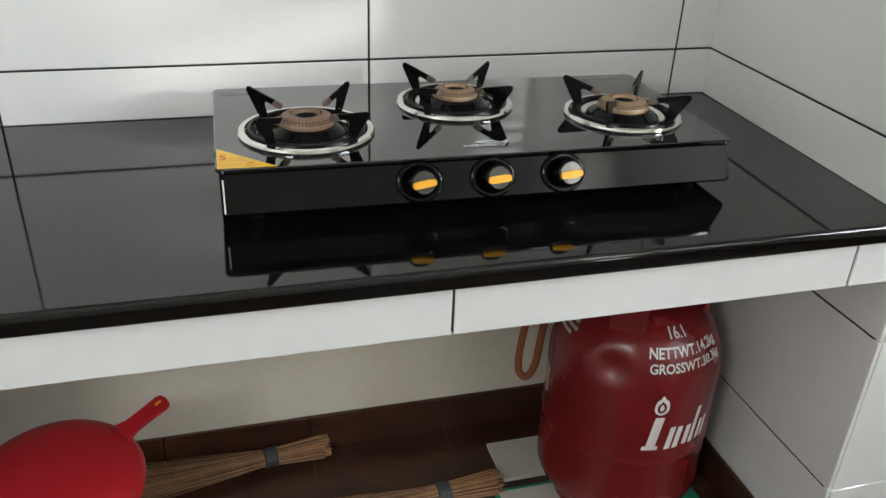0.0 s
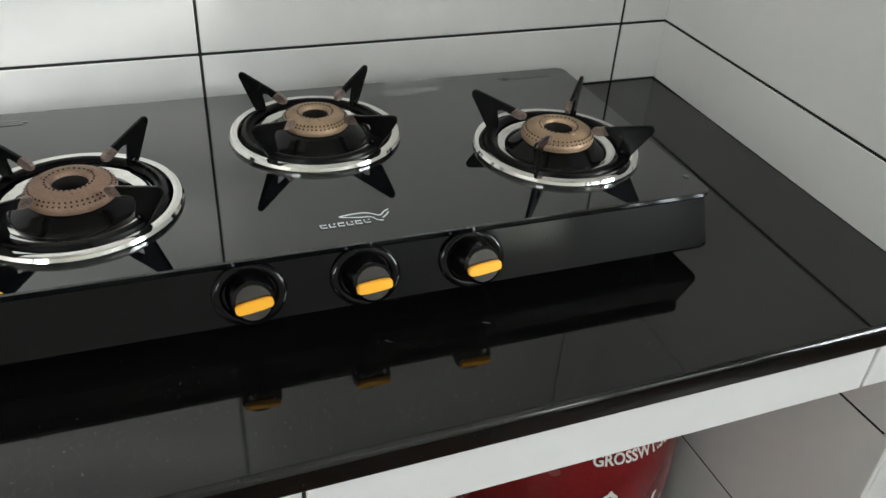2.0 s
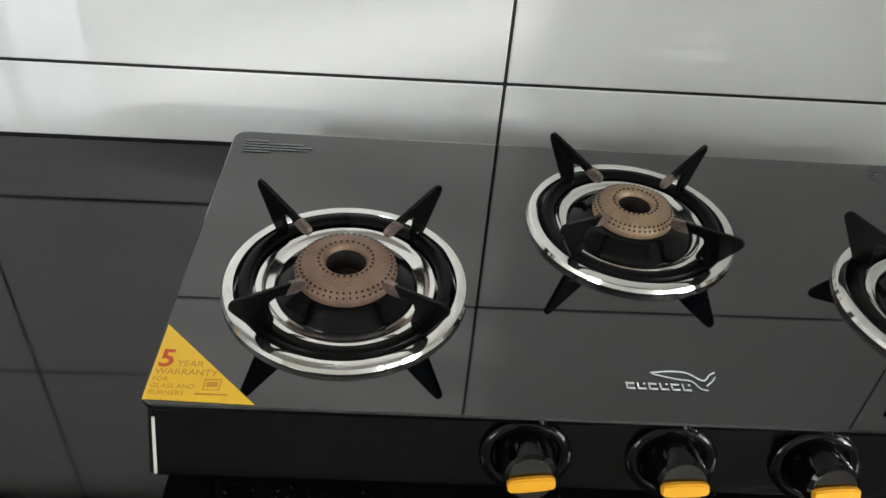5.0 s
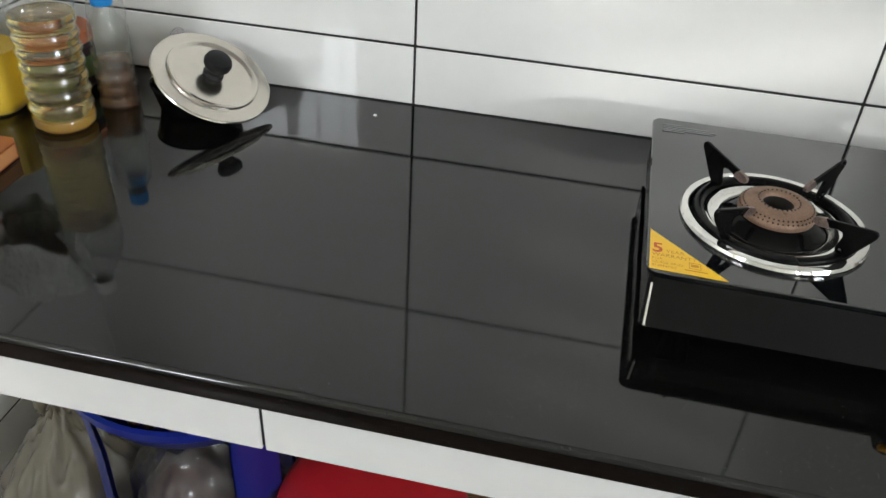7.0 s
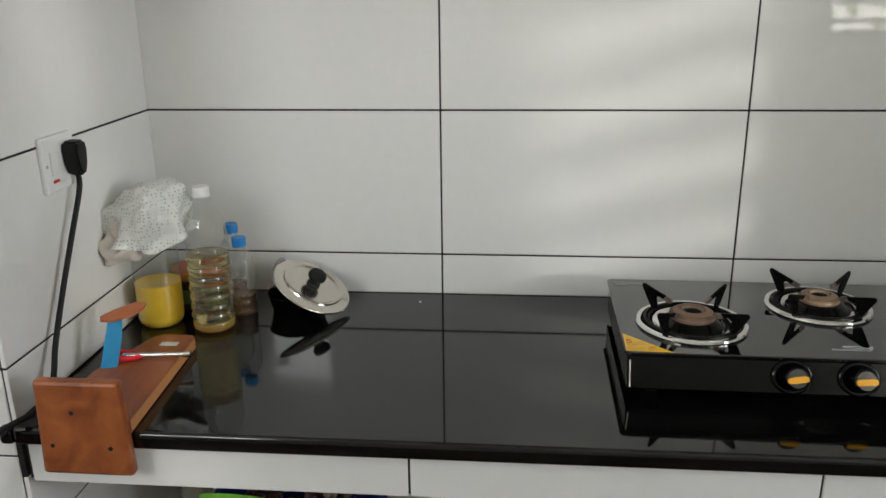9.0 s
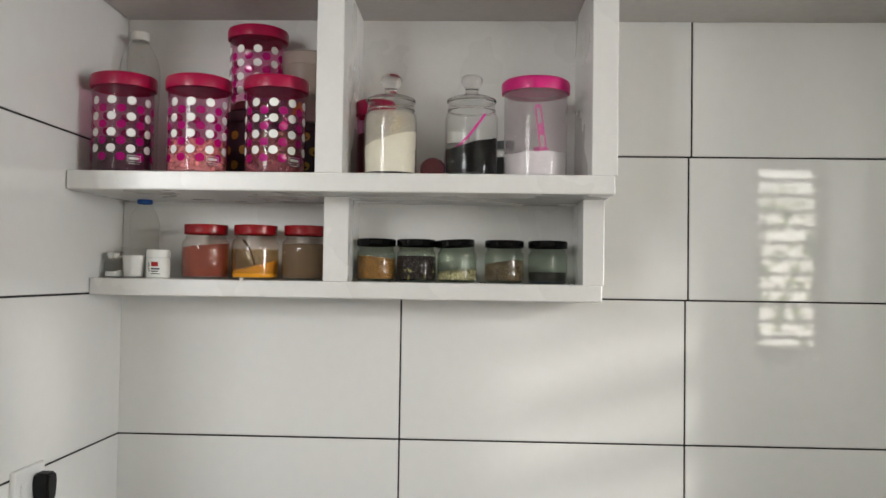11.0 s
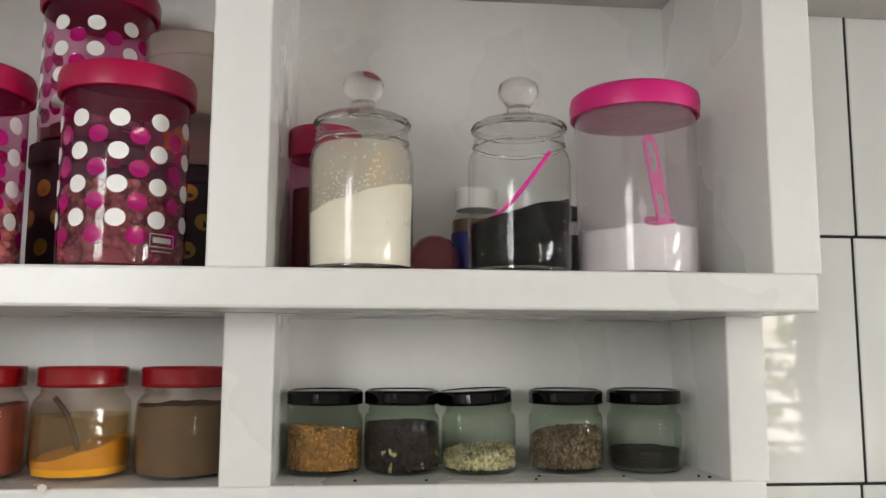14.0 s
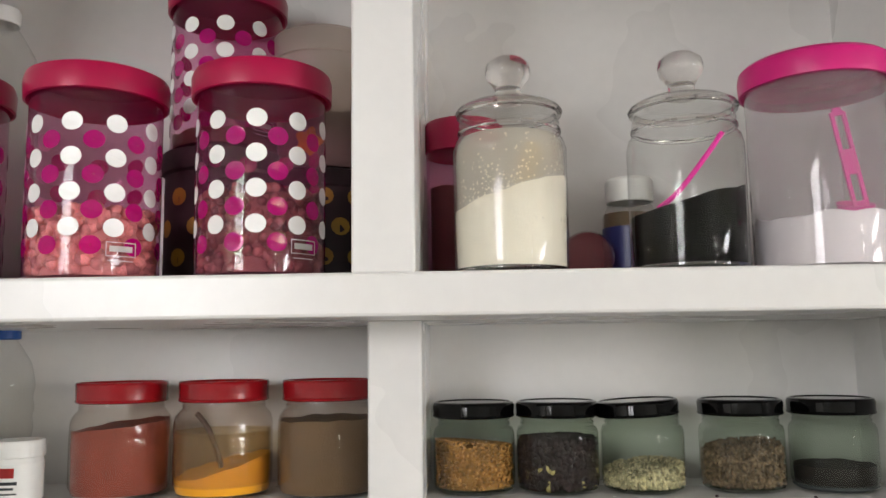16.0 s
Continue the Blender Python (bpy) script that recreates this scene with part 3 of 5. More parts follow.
skirting = tagged(part("skirting", box(XL, XR, -0.006, -0.001, FLOOR, 0.186), JOINT), "dark brown tile skirting along the wall", "skirting", "", "structure")
lower_wall = structure("lower_wall", box(XL + 0.001, XR - 0.001, -0.003, 0.0005, 0.18, 0.764), CREAM, "cream painted wall under the worktop")

# ---- the shelves in the niche ----
shelf = tagged(new("wall_shelf"), "white painted open concrete wall shelf, two tiers, full of jars", "shelf", "", "structure")
SB = -0.006
part("back_panel", box(XL + 0.002, 0.364, SB, -0.001, 1.788, 2.1485), PAINT, shelf, smooth=False)
part("back_panel", box(XL + 0.002, 0.364, SB, -0.001, 1.588, 1.7528), PAINT, shelf, smooth=False)
part("middle_slab", box(XL + 0.002, 0.407, -0.26, -0.001, 1.7525, 1.788, 0.003), PAINT, shelf)
part("lower_slab", box(XL + 0.002, 0.401, -0.158, -0.001, 1.5545, 1.588, 0.003), PAINT, shelf)
part("divider", box(-0.141, -0.090, -0.2605, SB + 0.001, 1.7865, 2.1485, 0.002), PAINT, shelf)
part("divider", box(-0.141, -0.092, -0.1585, SB + 0.001, 1.5865, 1.7535, 0.002), PAINT, shelf)
part("side_panel", box(0.364, 0.411, -0.2605, -0.001, 1.7865, 2.1485, 0.002), PAINT, shelf)
part("side_panel", box(0.363, 0.404, -0.1585, -0.001, 1.5865, 1.7535, 0.002), PAINT, shelf)

# ---- the stove ----
GW, GD, GZ = 0.714, 0.336, 0.0760
stove = thing("gas_stove", "black glass-top three-burner gas stove on the granite worktop", "gas stove", (0.688, -0.270, TOP), -0.8)
bm = bmesh.new()
bmesh.ops.create_cube(bm, size=1, matrix=Matrix.Translation((0, 0, GZ - 0.003)) @ Matrix.Diagonal((GW, GD, 0.006, 1)))
bmesh.ops.bevel(bm, geom=[e for e in bm.edges if abs(e.verts[0].co.z - e.verts[1].co.z) > 0.004], offset=0.012, segments=5, affect="EDGES", profile=0.5)
bmesh.ops.bevel(bm, geom=[e for e in bm.edges if abs(e.verts[0].co.z - e.verts[1].co.z) < 1e-4], offset=0.0012, segments=1, affect="EDGES")
glass_top = part("glass_top", bm, GLASS_TOP, stove, "black toughened glass top")
part("edge_trim", box(-GW / 2 + 0.012, GW / 2 - 0.012, GD / 2 - 0.0004, GD / 2 + 0.0012, GZ - 0.005, GZ - 0.001), BRUSHED, stove)
# the pressed steel body, whose front leans back a little
y0, y1 = -GD / 2 + 0.006, GD / 2 - 0.012
bm = bmesh.new()
prof = [(y0 - 0.003, 0.0675), (y0, 0.0690), (y0 - 0.020, 0.0215), (y0 - 0.0185, 0.0180), (y0 - 0.0150, 0.0190), (y0 + 0.008, 0.060), (y1 - 0.01, 0.060), (y1 - 0.006, 0.020), (y1, 0.020), (y1, 0.0690)]
ends = []
for x in (-GW / 2 + 0.008, GW / 2 - 0.008):
    ends.append([bm.verts.new((x, y, z)) for y, z in prof])
for i in range(len(prof)):
    j = (i + 1) % len(prof)
    bm.faces.new((ends[0][i], ends[0][j], ends[1][j], ends[1][i]))
bm.faces.new(ends[0])
bm.faces.new(ends[1][::-1])
bmesh.ops.recalc_face_normals(bm, faces=bm.faces)
part("body", bm, ENAMEL, stove, "black enamelled steel body", angle=25)
for x in (-GW / 2 + 0.0060, GW / 2 - 0.0060):
    part("side_panel", plate([(y0 + 0.001, 0.0690), (y0 - 0.0195, 0.024), (y0 - 0.0185, 0.020), (y0 - 0.015, 0.0175), (y1, 0.0175), (y1, 0.0690)], 0.004, pose(x - 0.002, 0, 0) @ Matrix(((0, 0, 1, 0), (1, 0, 0, 0), (0, 1, 0, 0), (0, 0, 0, 1)))), ENAMEL, stove, smooth=False)
part("edge_strip", tube([(-GW / 2 + 0.0080, y0 - 0.0050, 0.062), (-GW / 2 + 0.0080, y0 - 0.0205, 0.023)], 0.0011, 6), CLOTH_EDGE, stove, "pale protective film strip")
for x in (-0.31, 0.31):
    for y in (y0 + 0.020, y1 - 0.04):
        foot = part("foot", lathe([(0, 0), (0.010, 0), (0.0115, 0.003), (0.0125, 0.014), (0.015, 0.040), (0.016, 0.060), (0, 0.060)], 20), RUBBER, stove)
        foot.location = (x, y, 0)


def burner(at, size, turn, k=1.0, metal=None):
    z = GZ
    tray = part("drip_tray", lathe([(size, z + 0.0005), (size + 0.0012, z + 0.003), (size - 0.0005, z + 0.0058), (size - 0.004, z + 0.0072), (size - 0.0078, z + 0.0066), (size - 0.0095, z + 0.0040), (size - 0.0105, z + 0.0015), (size - 0.012, z + 0.001), (size - 0.022, z + 0.001), (size - 0.0245, z + 0.0038), (size - 0.027, z + 0.0042), (size - 0.0295, z + 0.003), (size - 0.033, z + 0.0012), (size - 0.045, z + 0.001)], 128), CHROME, stove, "polished steel drip tray")
    tray.location = (*at, 0)
    cup = part("mixing_cup", lathe([(0.0545, z + 0.0012), (0.0535, z + 0.0028), (0.050, z + 0.0045), (0.043, z + 0.0095), (0.037, z + 0.0130), (0.030, z + 0.0135)], 64), ENAMEL, stove, "black enamelled cone")
    cup.location = (*at, 0)
    head = part("burner_head", lathe([(r * k, z + h - 0.004) for r, h in ((0.036, 0.012), (0.0392, 0.0128), (0.0405, 0.0145), (0.0405, 0.0185), (0.0412, 0.0190), (0.0412, 0.0225), (0.0392, 0.0252), (0.034, 0.0285), (0.026, 0.0308), (0.021, 0.0308), (0.0185, 0.0300), (0.0170, 0.0285), (0.0163, 0.0265))], 64), metal or BRASS, stove, "tarnished brass burner head with flame ports")
    head.location, head.rotation_euler = (*at, 0), (0, 0, radians(turn))
    # the hollow's inner wall is coloured near-black for the shade in it
    part("throat", lathe([(0.0163 * k, z + 0.0225), (0.0155 * k, z + 0.0165), (0.0150 * k, z + 0.006), (0, z + 0.0055)], 32), HOLE_SHADE, head)
    for q in range(3):
        stud = part("stud", lathe([(0, 0.0255), (0.0030, 0.0255), (0.0028, 0.0272), (0.0016, 0.0280), (0, 0.0282)], 12), metal or BRASS, head)
        stud.location = (0.025 * k * math.cos(2.1 * q + 0.6), 0.025 * k * math.sin(2.1 * q + 0.6), z)
    ports = bmesh.new()
    dot = [(0.00095 * math.cos(q * math.pi / 3), 0.00095 * math.sin(q * math.pi / 3)) for q in range(6)]
    for r, h, tilt, n in ((0.0368, 0.0270, 31, 48), (0.0399, 0.0246, 48, 48), (0.0218, 0.0309, -4, 28)):
        for i in range(n):
            merge(ports, plate(dot, 0.0006), pose(0, 0, 0, 0, 0, 360 * i / n) @ pose(r * k, 0, z + h - 0.004, 0, tilt, 0))
    tagged(part("flame_port", ports, HOLE_SHADE, head), "small dark flame holes", kind="stuff")
    ring = part("pan_support", lathe([(size - 0.0225, z + 0.0040), (size - 0.021, z + 0.0030), (size - 0.013, z + 0.0030), (size - 0.011, z + 0.0045), (size - 0.0125, z + 0.0085), (size - 0.0160, z + 0.0098), (size - 0.020, z + 0.0088), (size - 0.0225, z + 0.0060), (size - 0.0225, z + 0.0040)], 96), MATT_BLACK, stove, "black enamelled pan support with four prongs")
    ring.location, ring.rotation_euler = (*at, 0), (0, 0, radians(turn))
    ro = size - 0.015
    edge = [(ro - 0.006, 0.006), (ro + 0.004, 0.006), (ro + 0.0075, 0.010), (ro + 0.0255, 0.0400), (ro + 0.0258, 0.0440), (ro + 0.0235, 0.0468), (ro + 0.0195, 0.0468), (ro - 0.026, 0.0345), (ro - 0.0345, 0.0315), (ro - 0.0365, 0.0290), (ro - 0.0355, 0.0255), (ro - 0.032, 0.0242), (ro - 0.028, 0.0245), (ro - 0.0115, 0.0300), (ro - 0.0060, 0.0295), (ro - 0.0045, 0.0260), (ro - 0.008, 0.012)]
    tip = [(ro - 0.0368, 0.0292), (ro - 0.0358, 0.0252), (ro - 0.032, 0.0239), (ro - 0.028, 0.0242), (ro - 0.019, 0.0272), (ro - 0.0215, 0.0315), (ro - 0.0250, 0.0350), (ro - 0.0347, 0.0318)]
    for q in range(4):
        m = pose(0, 0, 0, 0, 0, 45 + 90 * q)
        b = plate(edge, 0.0036, m @ pose(0, 0.0018, z, 90, 0, 0))
        bmesh.ops.bevel(b, geom=b.edges[:], offset=0.0007, segments=1, affect="EDGES")
        prong = part("prong", b, MATT_BLACK, ring, smooth=False)
        part("scorched_tip", plate(tip, 0.0040, m @ pose(0, 0.0020, z, 90, 0, 0)), SCORCHED, prong, "heat-discoloured prong tip", smooth=False)
        part("rivet", lathe([(0, 0), (0.0032, 0), (0.0030, 0.0016), (0.0016, 0.0026), (0, 0.0028)], 12, m @ pose(ro - 0.002, -0.0016, z + 0.012, 90, 0, 0)), ENAMEL, prong)


burner((-0.2330, -0.046), 0.0920, 2, 0.93, SOOTY)
burner((0.003, 0.046), 0.0885, -3, 0.84)
burner((0.2430, -0.043), 0.0875, 4, 0.93)

for x, tilt in ((-0.102, 8), (-0.002, 4), (0.098, 6)):
    m = pose(x, y0 - 0.0108, 0.0450, 69, 0, 0)
    knob = part("knob", lathe([(0.0200, 0.002), (0.0200, 0.006), (0.0188, 0.009), (0.0180, 0.024), (0.0174, 0.0275), (0.0150, 0.0295), (0, 0.0295)], 48), ENAMEL, stove, "glossy black control knob with an orange grip")
    knob.matrix_basis = m
    part("chrome_face", lathe([(0, 0.0296), (0.0150, 0.0296), (0.0146, 0.0302), (0, 0.0303)], 40), DARK_CHROME, knob, "dark mirror knob face")
    b = plate([(-0.0150, -0.0042), (-0.008, -0.0052), (0.008, -0.0052), (0.0150, -0.0042), (0.0158, 0.0), (0.0150, 0.0036), (0.008, 0.0046), (-0.008, 0.0046), (-0.0150, 0.0036), (-0.0158, 0.0)], 0.0055, pose(0, -0.0016, 0.0290, 0, 0, tilt))
    bmesh.ops.bevel(b, geom=b.edges[:], offset=0.0010, segments=2, affect="EDGES")
    part("grip", b, ORANGE, knob, "orange plastic grip")
    part("bezel", lathe([(0.0190, 0.0005), (0.0285, 0.0005), (0.0282, 0.0030), (0.0262, 0.0048), (0.0232, 0.0052), (0.0205, 0.0040)], 56, Matrix.Diagonal((1.10, 0.96, 1, 1))), ENAMEL, knob, "oval black bezel")

zt = GZ + 0.0002
sticker = part("warranty_sticker", plate([(-0.3545, -0.164), (-0.282, -0.1655), (-0.3545, -0.096)], 0.0003, pose(0, 0, zt)), STICKER, stove, "yellow triangular warranty sticker", smooth=False)
zt += 0.0005
part("sticker_number", lettering("5", 0.022, pose(-0.3525, -0.1355, zt), bold=0.02), STICKER_RED, sticker)
part("sticker_words", lettering("YEAR", 0.0075, pose(-0.3395, -0.1350, zt)), STICKER_TEXT, sticker)
part("sticker_words", lettering("WARRANTY", 0.0075, pose(-0.3525, -0.1425, zt)), STICKER_TEXT, sticker)
part("sticker_words", lettering("FOR", 0.0055, pose(-0.3525, -0.1485, zt)), STICKER_TEXT, sticker)
part("sticker_words", lettering("GLASS AND", 0.0055, pose(-0.3525, -0.1543, zt)), STICKER_TEXT, sticker)
part("sticker_words", lettering("BURNERS", 0.0055, pose(-0.3525, -0.1600, zt)), STICKER_TEXT, sticker)
bm = box(-0.318, -0.307, -0.155, -0.1545, zt, zt + 0.0002)
for x, y, w, h in ((-0.318, -0.1545, 0.0006, 0.0085), (-0.3076, -0.1545, 0.0006, 0.0085), (-0.318, -0.146, 0.011, 0.0006), (-0.316, -0.152, 0.007, 0.004), (-0.322, -0.1590, 0.021, 0.0012)):
    box(x, x + w, y, y + h, zt, zt + 0.0002, bm=bm)
part("sticker_mark", bm, STICKER_TEXT, sticker, smooth=False)
# the maker's mark as plain strokes, and small print as bars
bm = tube([(-0.020, -0.1235, zt), (-0.004, -0.1215, zt), (0.010, -0.1225, zt), (0.022, -0.129, zt), (0.029, -0.1235, zt), (0.034, -0.121, zt)], 0.0006, 6)
merge(bm, tube([(-0.019, -0.1245, zt), (0.000, -0.1285, zt), (0.012, -0.130, zt), (0.018, -0.1365, zt), (0.024, -0.138, zt)], 0.0005, 6))
merge(bm, tube([(0.024, -0.1335, zt), (0.029, -0.130, zt), (0.033, -0.1255, zt)], 0.0006, 6))
for i in range(6):
    x = -0.043 + i * 0.0092
    box(x, x + 0.0070, -0.1392, -0.1378, zt, zt + 0.0003, bm=bm)
    box(x, x + 0.0014, -0.1392, -0.1330, zt, zt + 0.0003, bm=bm)
    box(x + (0.0052 if i % 2 else 0.001), x + 0.0070, -0.1346, -0.1332, zt, zt + 0.0003, bm=bm)
for v in bm.verts:
    v.co.x = 0.004 + v.co.x * 0.86
part("emblem", bm, PRINT, glass_top, "silver printed emblem", smooth=False)
bm = bmesh.new()
for i, w in enumerate((0.022, 0.055, 0.064, 0.060, 0.026)):
    box(-0.345, -0.345 + w, 0.150 - i * 0.0045, 0.1518 - i * 0.0045, zt, zt + 0.0002, bm=bm)
part("small_print", bm, GREY_PRINT, glass_top, smooth=False)
part("small_print", lettering("TOUGHENED GLASS", 0.0055, pose(0.275, 0.142, zt)), GREY_PRINT, glass_top)
bm = bmesh.new()
for x, y in ((0.262, 0.1475), (0.2655, 0.1425), (0.269, 0.1465)):
    merge(bm, lathe([(0.0028, zt), (0.0034, zt), (0.0034, zt + 0.0002), (0.0028, zt + 0.0002)], 16, pose(x, y, 0)))
part("small_print", bm, GREY_PRINT, glass_top, smooth=False)
bm = box(0.345, 0.3462, -0.138, -0.132, zt, zt + 0.0002)
box(0.3475, 0.3487, -0.138, -0.132, zt, zt + 0.0002, bm=bm)
box(0.345, 0.350, -0.1355, -0.1345, zt, zt + 0.0002, bm=bm)
part("small_print", bm, GREY_PRINT, glass_top, smooth=False)


# ---- under the worktop ----
CX, CY = 1.057, -0.262
cyl = thing("gas_cylinder", "worn dark red steel cooking gas cylinder standing on a printed board", "gas cylinder", (CX, CY, FLOOR + 0.011))


def body_r(z):
    """Radius of the cylinder's body at a height."""
    if z < 0.085:
        return 0.159 * math.sqrt(max(0.0, 1 - ((0.085 - z) / 0.066) ** 2)) ** 0.6
    if z > 0.325:
        return 0.159 * math.sqrt(max(0.0, 1 - ((z - 0.325) / 0.148) ** 2)) ** 0.62
    return 0.159


prof = [(0, 0.0225)] + [(body_r(z), z) for z in np.linspace(0.024, 0.191, 24)] + [(0.1602, 0.194), (0.1608, 0.197), (0.1602, 0.200)] + [(body_r(z), z) for z in np.linspace(0.203, 0.4725, 48)] + [(0, 0.473)]
b = lathe(prof, 96)
for v in b.verts:  # two shallow dents on the shoulder
    for a, z, deep, w in ((-133, 0.385, 0.012, 0.026), (-112, 0.355, 0.005, 0.045)):
        c = Vector((0.150 * math.cos(radians(a)), 0.150 * math.sin(radians(a)), z))
        v.co -= Vector((v.co.x, v.co.y, 0)).normalized() * deep * math.exp(-((v.co - c).length / w) ** 2)
part("body", b, LPG_RED, cyl, "dented red painted body with a weld seam")
part("foot_ring", lathe([(0.112, 0), (0.120, 0), (0.122, 0.006), (0.122, 0.055), (0.116, 0.055), (0.116, 0.006), (0.112, 0)], 64), LPG_RED, cyl)
part("collar", lathe([(0.104, 0.545), (0.109, 0.545), (0.1105, 0.552), (0.1105, 0.582), (0.108, 0.588), (0.104, 0.585), (0.104, 0.545)], 48), LPG_RED, cyl)
for a in (-131, -11, 109):
    b = box(0.105, 0.113, -0.032, 0.032, 0.405, 0.560, 0.002)
    for v in b.verts:
        v.co.x += 0.004 * (1 - (v.co.y / 0.034) ** 2)
    part("stay_plate", b, LPG_RED, cyl).rotation_euler = (0, 0, radians(a))
part("valve", lathe([(0, 0.46), (0.022, 0.465), (0.022, 0.50), (0.014, 0.505), (0.014, 0.53), (0.018, 0.535), (0.018, 0.556), (0, 0.558)], 24), BRASS, cyl)
skin = lambda z: body_r(z) + 0.0007
crown = lambda z: body_r(z) + 0.0040
for words, size, a, z in (("NETTWT.14.2kg", 0.0225, -79, 0.415), ("GROSSWT.30.3kg", 0.0225, -78, 0.391), ("16.1", 0.0195, -86, 0.443)):
    b = lettering(words, size, bold=0.025)
    xs = [v.co.x for v in b.verts]
    mid = (min(xs) + max(xs)) / 2
    for v in b.verts:
        v.co.x = (v.co.x - mid) * (0.165 / (max(xs) - min(xs)) if len(words) > 5 else 1.5)
    part("painted_words", wrap(b, 0.150, a, z, skin if len(words) > 5 else crown), WHITE_PRINT, cyl, smooth=False)
# the maker's mark as plain upright bars and a flame
b = bmesh.new()
for x, w, y, h in ((0.006, 0.017, 0.0, 0.060), (0.000, 0.029, 0.0, 0.007), (0.042, 0.011, 0.0, 0.040), (0.058, 0.011, 0.0, 0.038), (0.078, 0.011, 0.002, 0.034), (0.094, 0.010, 0.0, 0.064), (0.112, 0.010, 0.002, 0.034), (0.126, 0.009, 0.0, 0.038)):
    merge(b, plate([(x, y), (x + w, y), (x + w, y + h), (x, y + h)], 0.0001))
for v in b.verts:
    v.co.y *= 1.22
    v.co.x += 0.14 * v.co.y
part("painted_mark", wrap(b, 0.159, -107, 0.231, skin), WHITE_PRINT, cyl, "worn white painted mark", smooth=False)
b = bmesh.new()
out = [(0.015 + 0.013 * math.sin(t) * (1 - 0.25 * math.cos(t)) * (0.55 if math.cos(t) > 0.6 else 1), 0.086 + 0.020 * math.cos(t)) for t in np.linspace(0, 2 * math.pi, 25)[:-1]]
inn = [(0.015 + 0.62 * (x - 0.015), 0.083 + 0.62 * (y - 0.086)) for x, y in out]
for i in range(24):
    j = (i + 1) % 24
    merge(b, plate([out[i], out[j], inn[j], inn[i]], 0.0001))
merge(b, plate([(0.015 + 0.3 * (x - 0.015), 0.082 + 0.36 * (y - 0.086)) for x, y in out], 0.0001))
part("painted_flame", wrap(b, 0.159, -103.6, 0.244, skin), WHITE_PRINT, cyl, "cream painted flame", smooth=False)
b = bmesh.new()
for x, w, y, h in ((0, 0.05, 0.050, 0.007), (0.018, 0.008, 0.010, 0.04), (0.034, 0.009, 0.0, 0.050), (0.0, 0.012, 0.018, 0.008)):
    merge(b, plate([(x, y), (x + w, y), (x + w * 0.9, y + h), (x, y + h)], 0.0001))
part("painted_mark", wrap(b, 0.159, -203, 0.25, skin), WHITE_PRINT, cyl, smooth=False)
b = bmesh.new()
for i, w in enumerate((0.045, 0.052, 0.040)):
    merge(b, plate([(0, -i * 0.011), (w, -i * 0.011), (w, 0.006 - i * 0.011), (0, 0.006 - i * 0.011)], 0.0001))
part("painted_bars", wrap(b, 0.150, -190, 0.425, skin), WHITE_PRINT, cyl, smooth=False)

hose = thing("gas_hose", "orange rubber gas hose looping beside the cylinder", "hose", (0.912, -0.16, 0.40))
part("tube", tube([(0.02, -0.03, 0.26), (0.0, 0.0, 0.20), (-0.030, 0.01, 0.07), (-0.042, 0.005, -0.030), (-0.030, -0.005, -0.058), (-0.012, -0.008, -0.030), (0.004, 0.0, 0.07), (0.035, 0.01, 0.15), (0.09, -0.02, 0.19), (0.17, -0.07, 0.21)], 0.0075, 12), HOSE, hose)

board = thing("printed_board", "white printed card with a green border under the cylinder", "cardboard", (CX + 0.0, CY + 0.0, FLOOR))
part("card", box(-0.245, 0.165, -0.20, 0.035, 0, 0.010, 0.002), GREEN_CARD, board)
part("white_face", box(-0.237, 0.10, -0.19, 0.027, 0.0101, 0.0106), CARD, board)
card = thing("white_card", "plain off-white card lying against the skirting", "cardboard", (CX - 0.10, CY + 0.105, FLOOR))
part("card", box(-0.115, 0.10, -0.045, 0.070, 0, 0.009, 0.002), CARD, card)


def broom(name, at, rz, length, seed, label):
    """A bundle of stiff coconut ribs, bound near the thick end; the handle end points along +x."""
    ob = thing(name, label, "broom", at, rz, "brooms on the floor")
    rnd = random.Random(seed)
    verts, faces = [], []
    for i in range(300):
        a, q = rnd.uniform(0, 2 * math.pi), math.sqrt(rnd.random())
        spread = rnd.uniform(0.5, 1.5)
        ends = [(0.115 + rnd.uniform(-0.012, 0.012), 0.030), (0.0, 0.021), (-0.2, 0.036 * spread), (-length * rnd.uniform(0.75, 1.0), 0.085 * spread)]
        ring = []
        for x, r in ends:
            y, z = q * r * math.cos(a), max(-0.016, q * r * math.sin(a) * (0.75 if x > -0.1 else 0.42))
            w = 0.0011 if x > -0.2 else 0.0006
            k = len(verts)
            verts += [(x, y + w, z + 0.018), (x, y - w, z + 0.018), (x, y, z + 0.018 + w * 1.6)]
            ring.append((k, k + 1, k + 2))
        for p, r in zip(ring, ring[1:]):
            for s in range(3):
                faces.append((p[s], p[(s + 1) % 3], r[(s + 1) % 3], r[s]))
        faces.append(ring[0])
    me = bpy.data.meshes.new("bristles")
    me.from_pydata(verts, [], faces)
    me.materials.append(STRAW)
    br = new("bristles", me)
    br.parent = ob
    tagged(br, "dry brown broom fibres", kind="stuff")
    part("binding", lathe([(0.0215, -0.014), (0.0245, -0.012), (0.0235, -0.004), (0.025, 0.0), (0.0235, 0.006), (0.0245, 0.012), (0.0215, 0.014)], 24, pose(0, 0, 0.0185, 0, 90, 0) @ Matrix.Diagonal((0.80, 1, 1, 1))), LABEL_INK, ob, "dark cloth binding")
    return ob


broom("broom", (0.378, -0.040, FLOOR + 0.004), 5, 0.62, 3, "stiff brown coconut-rib broom lying by the skirting")
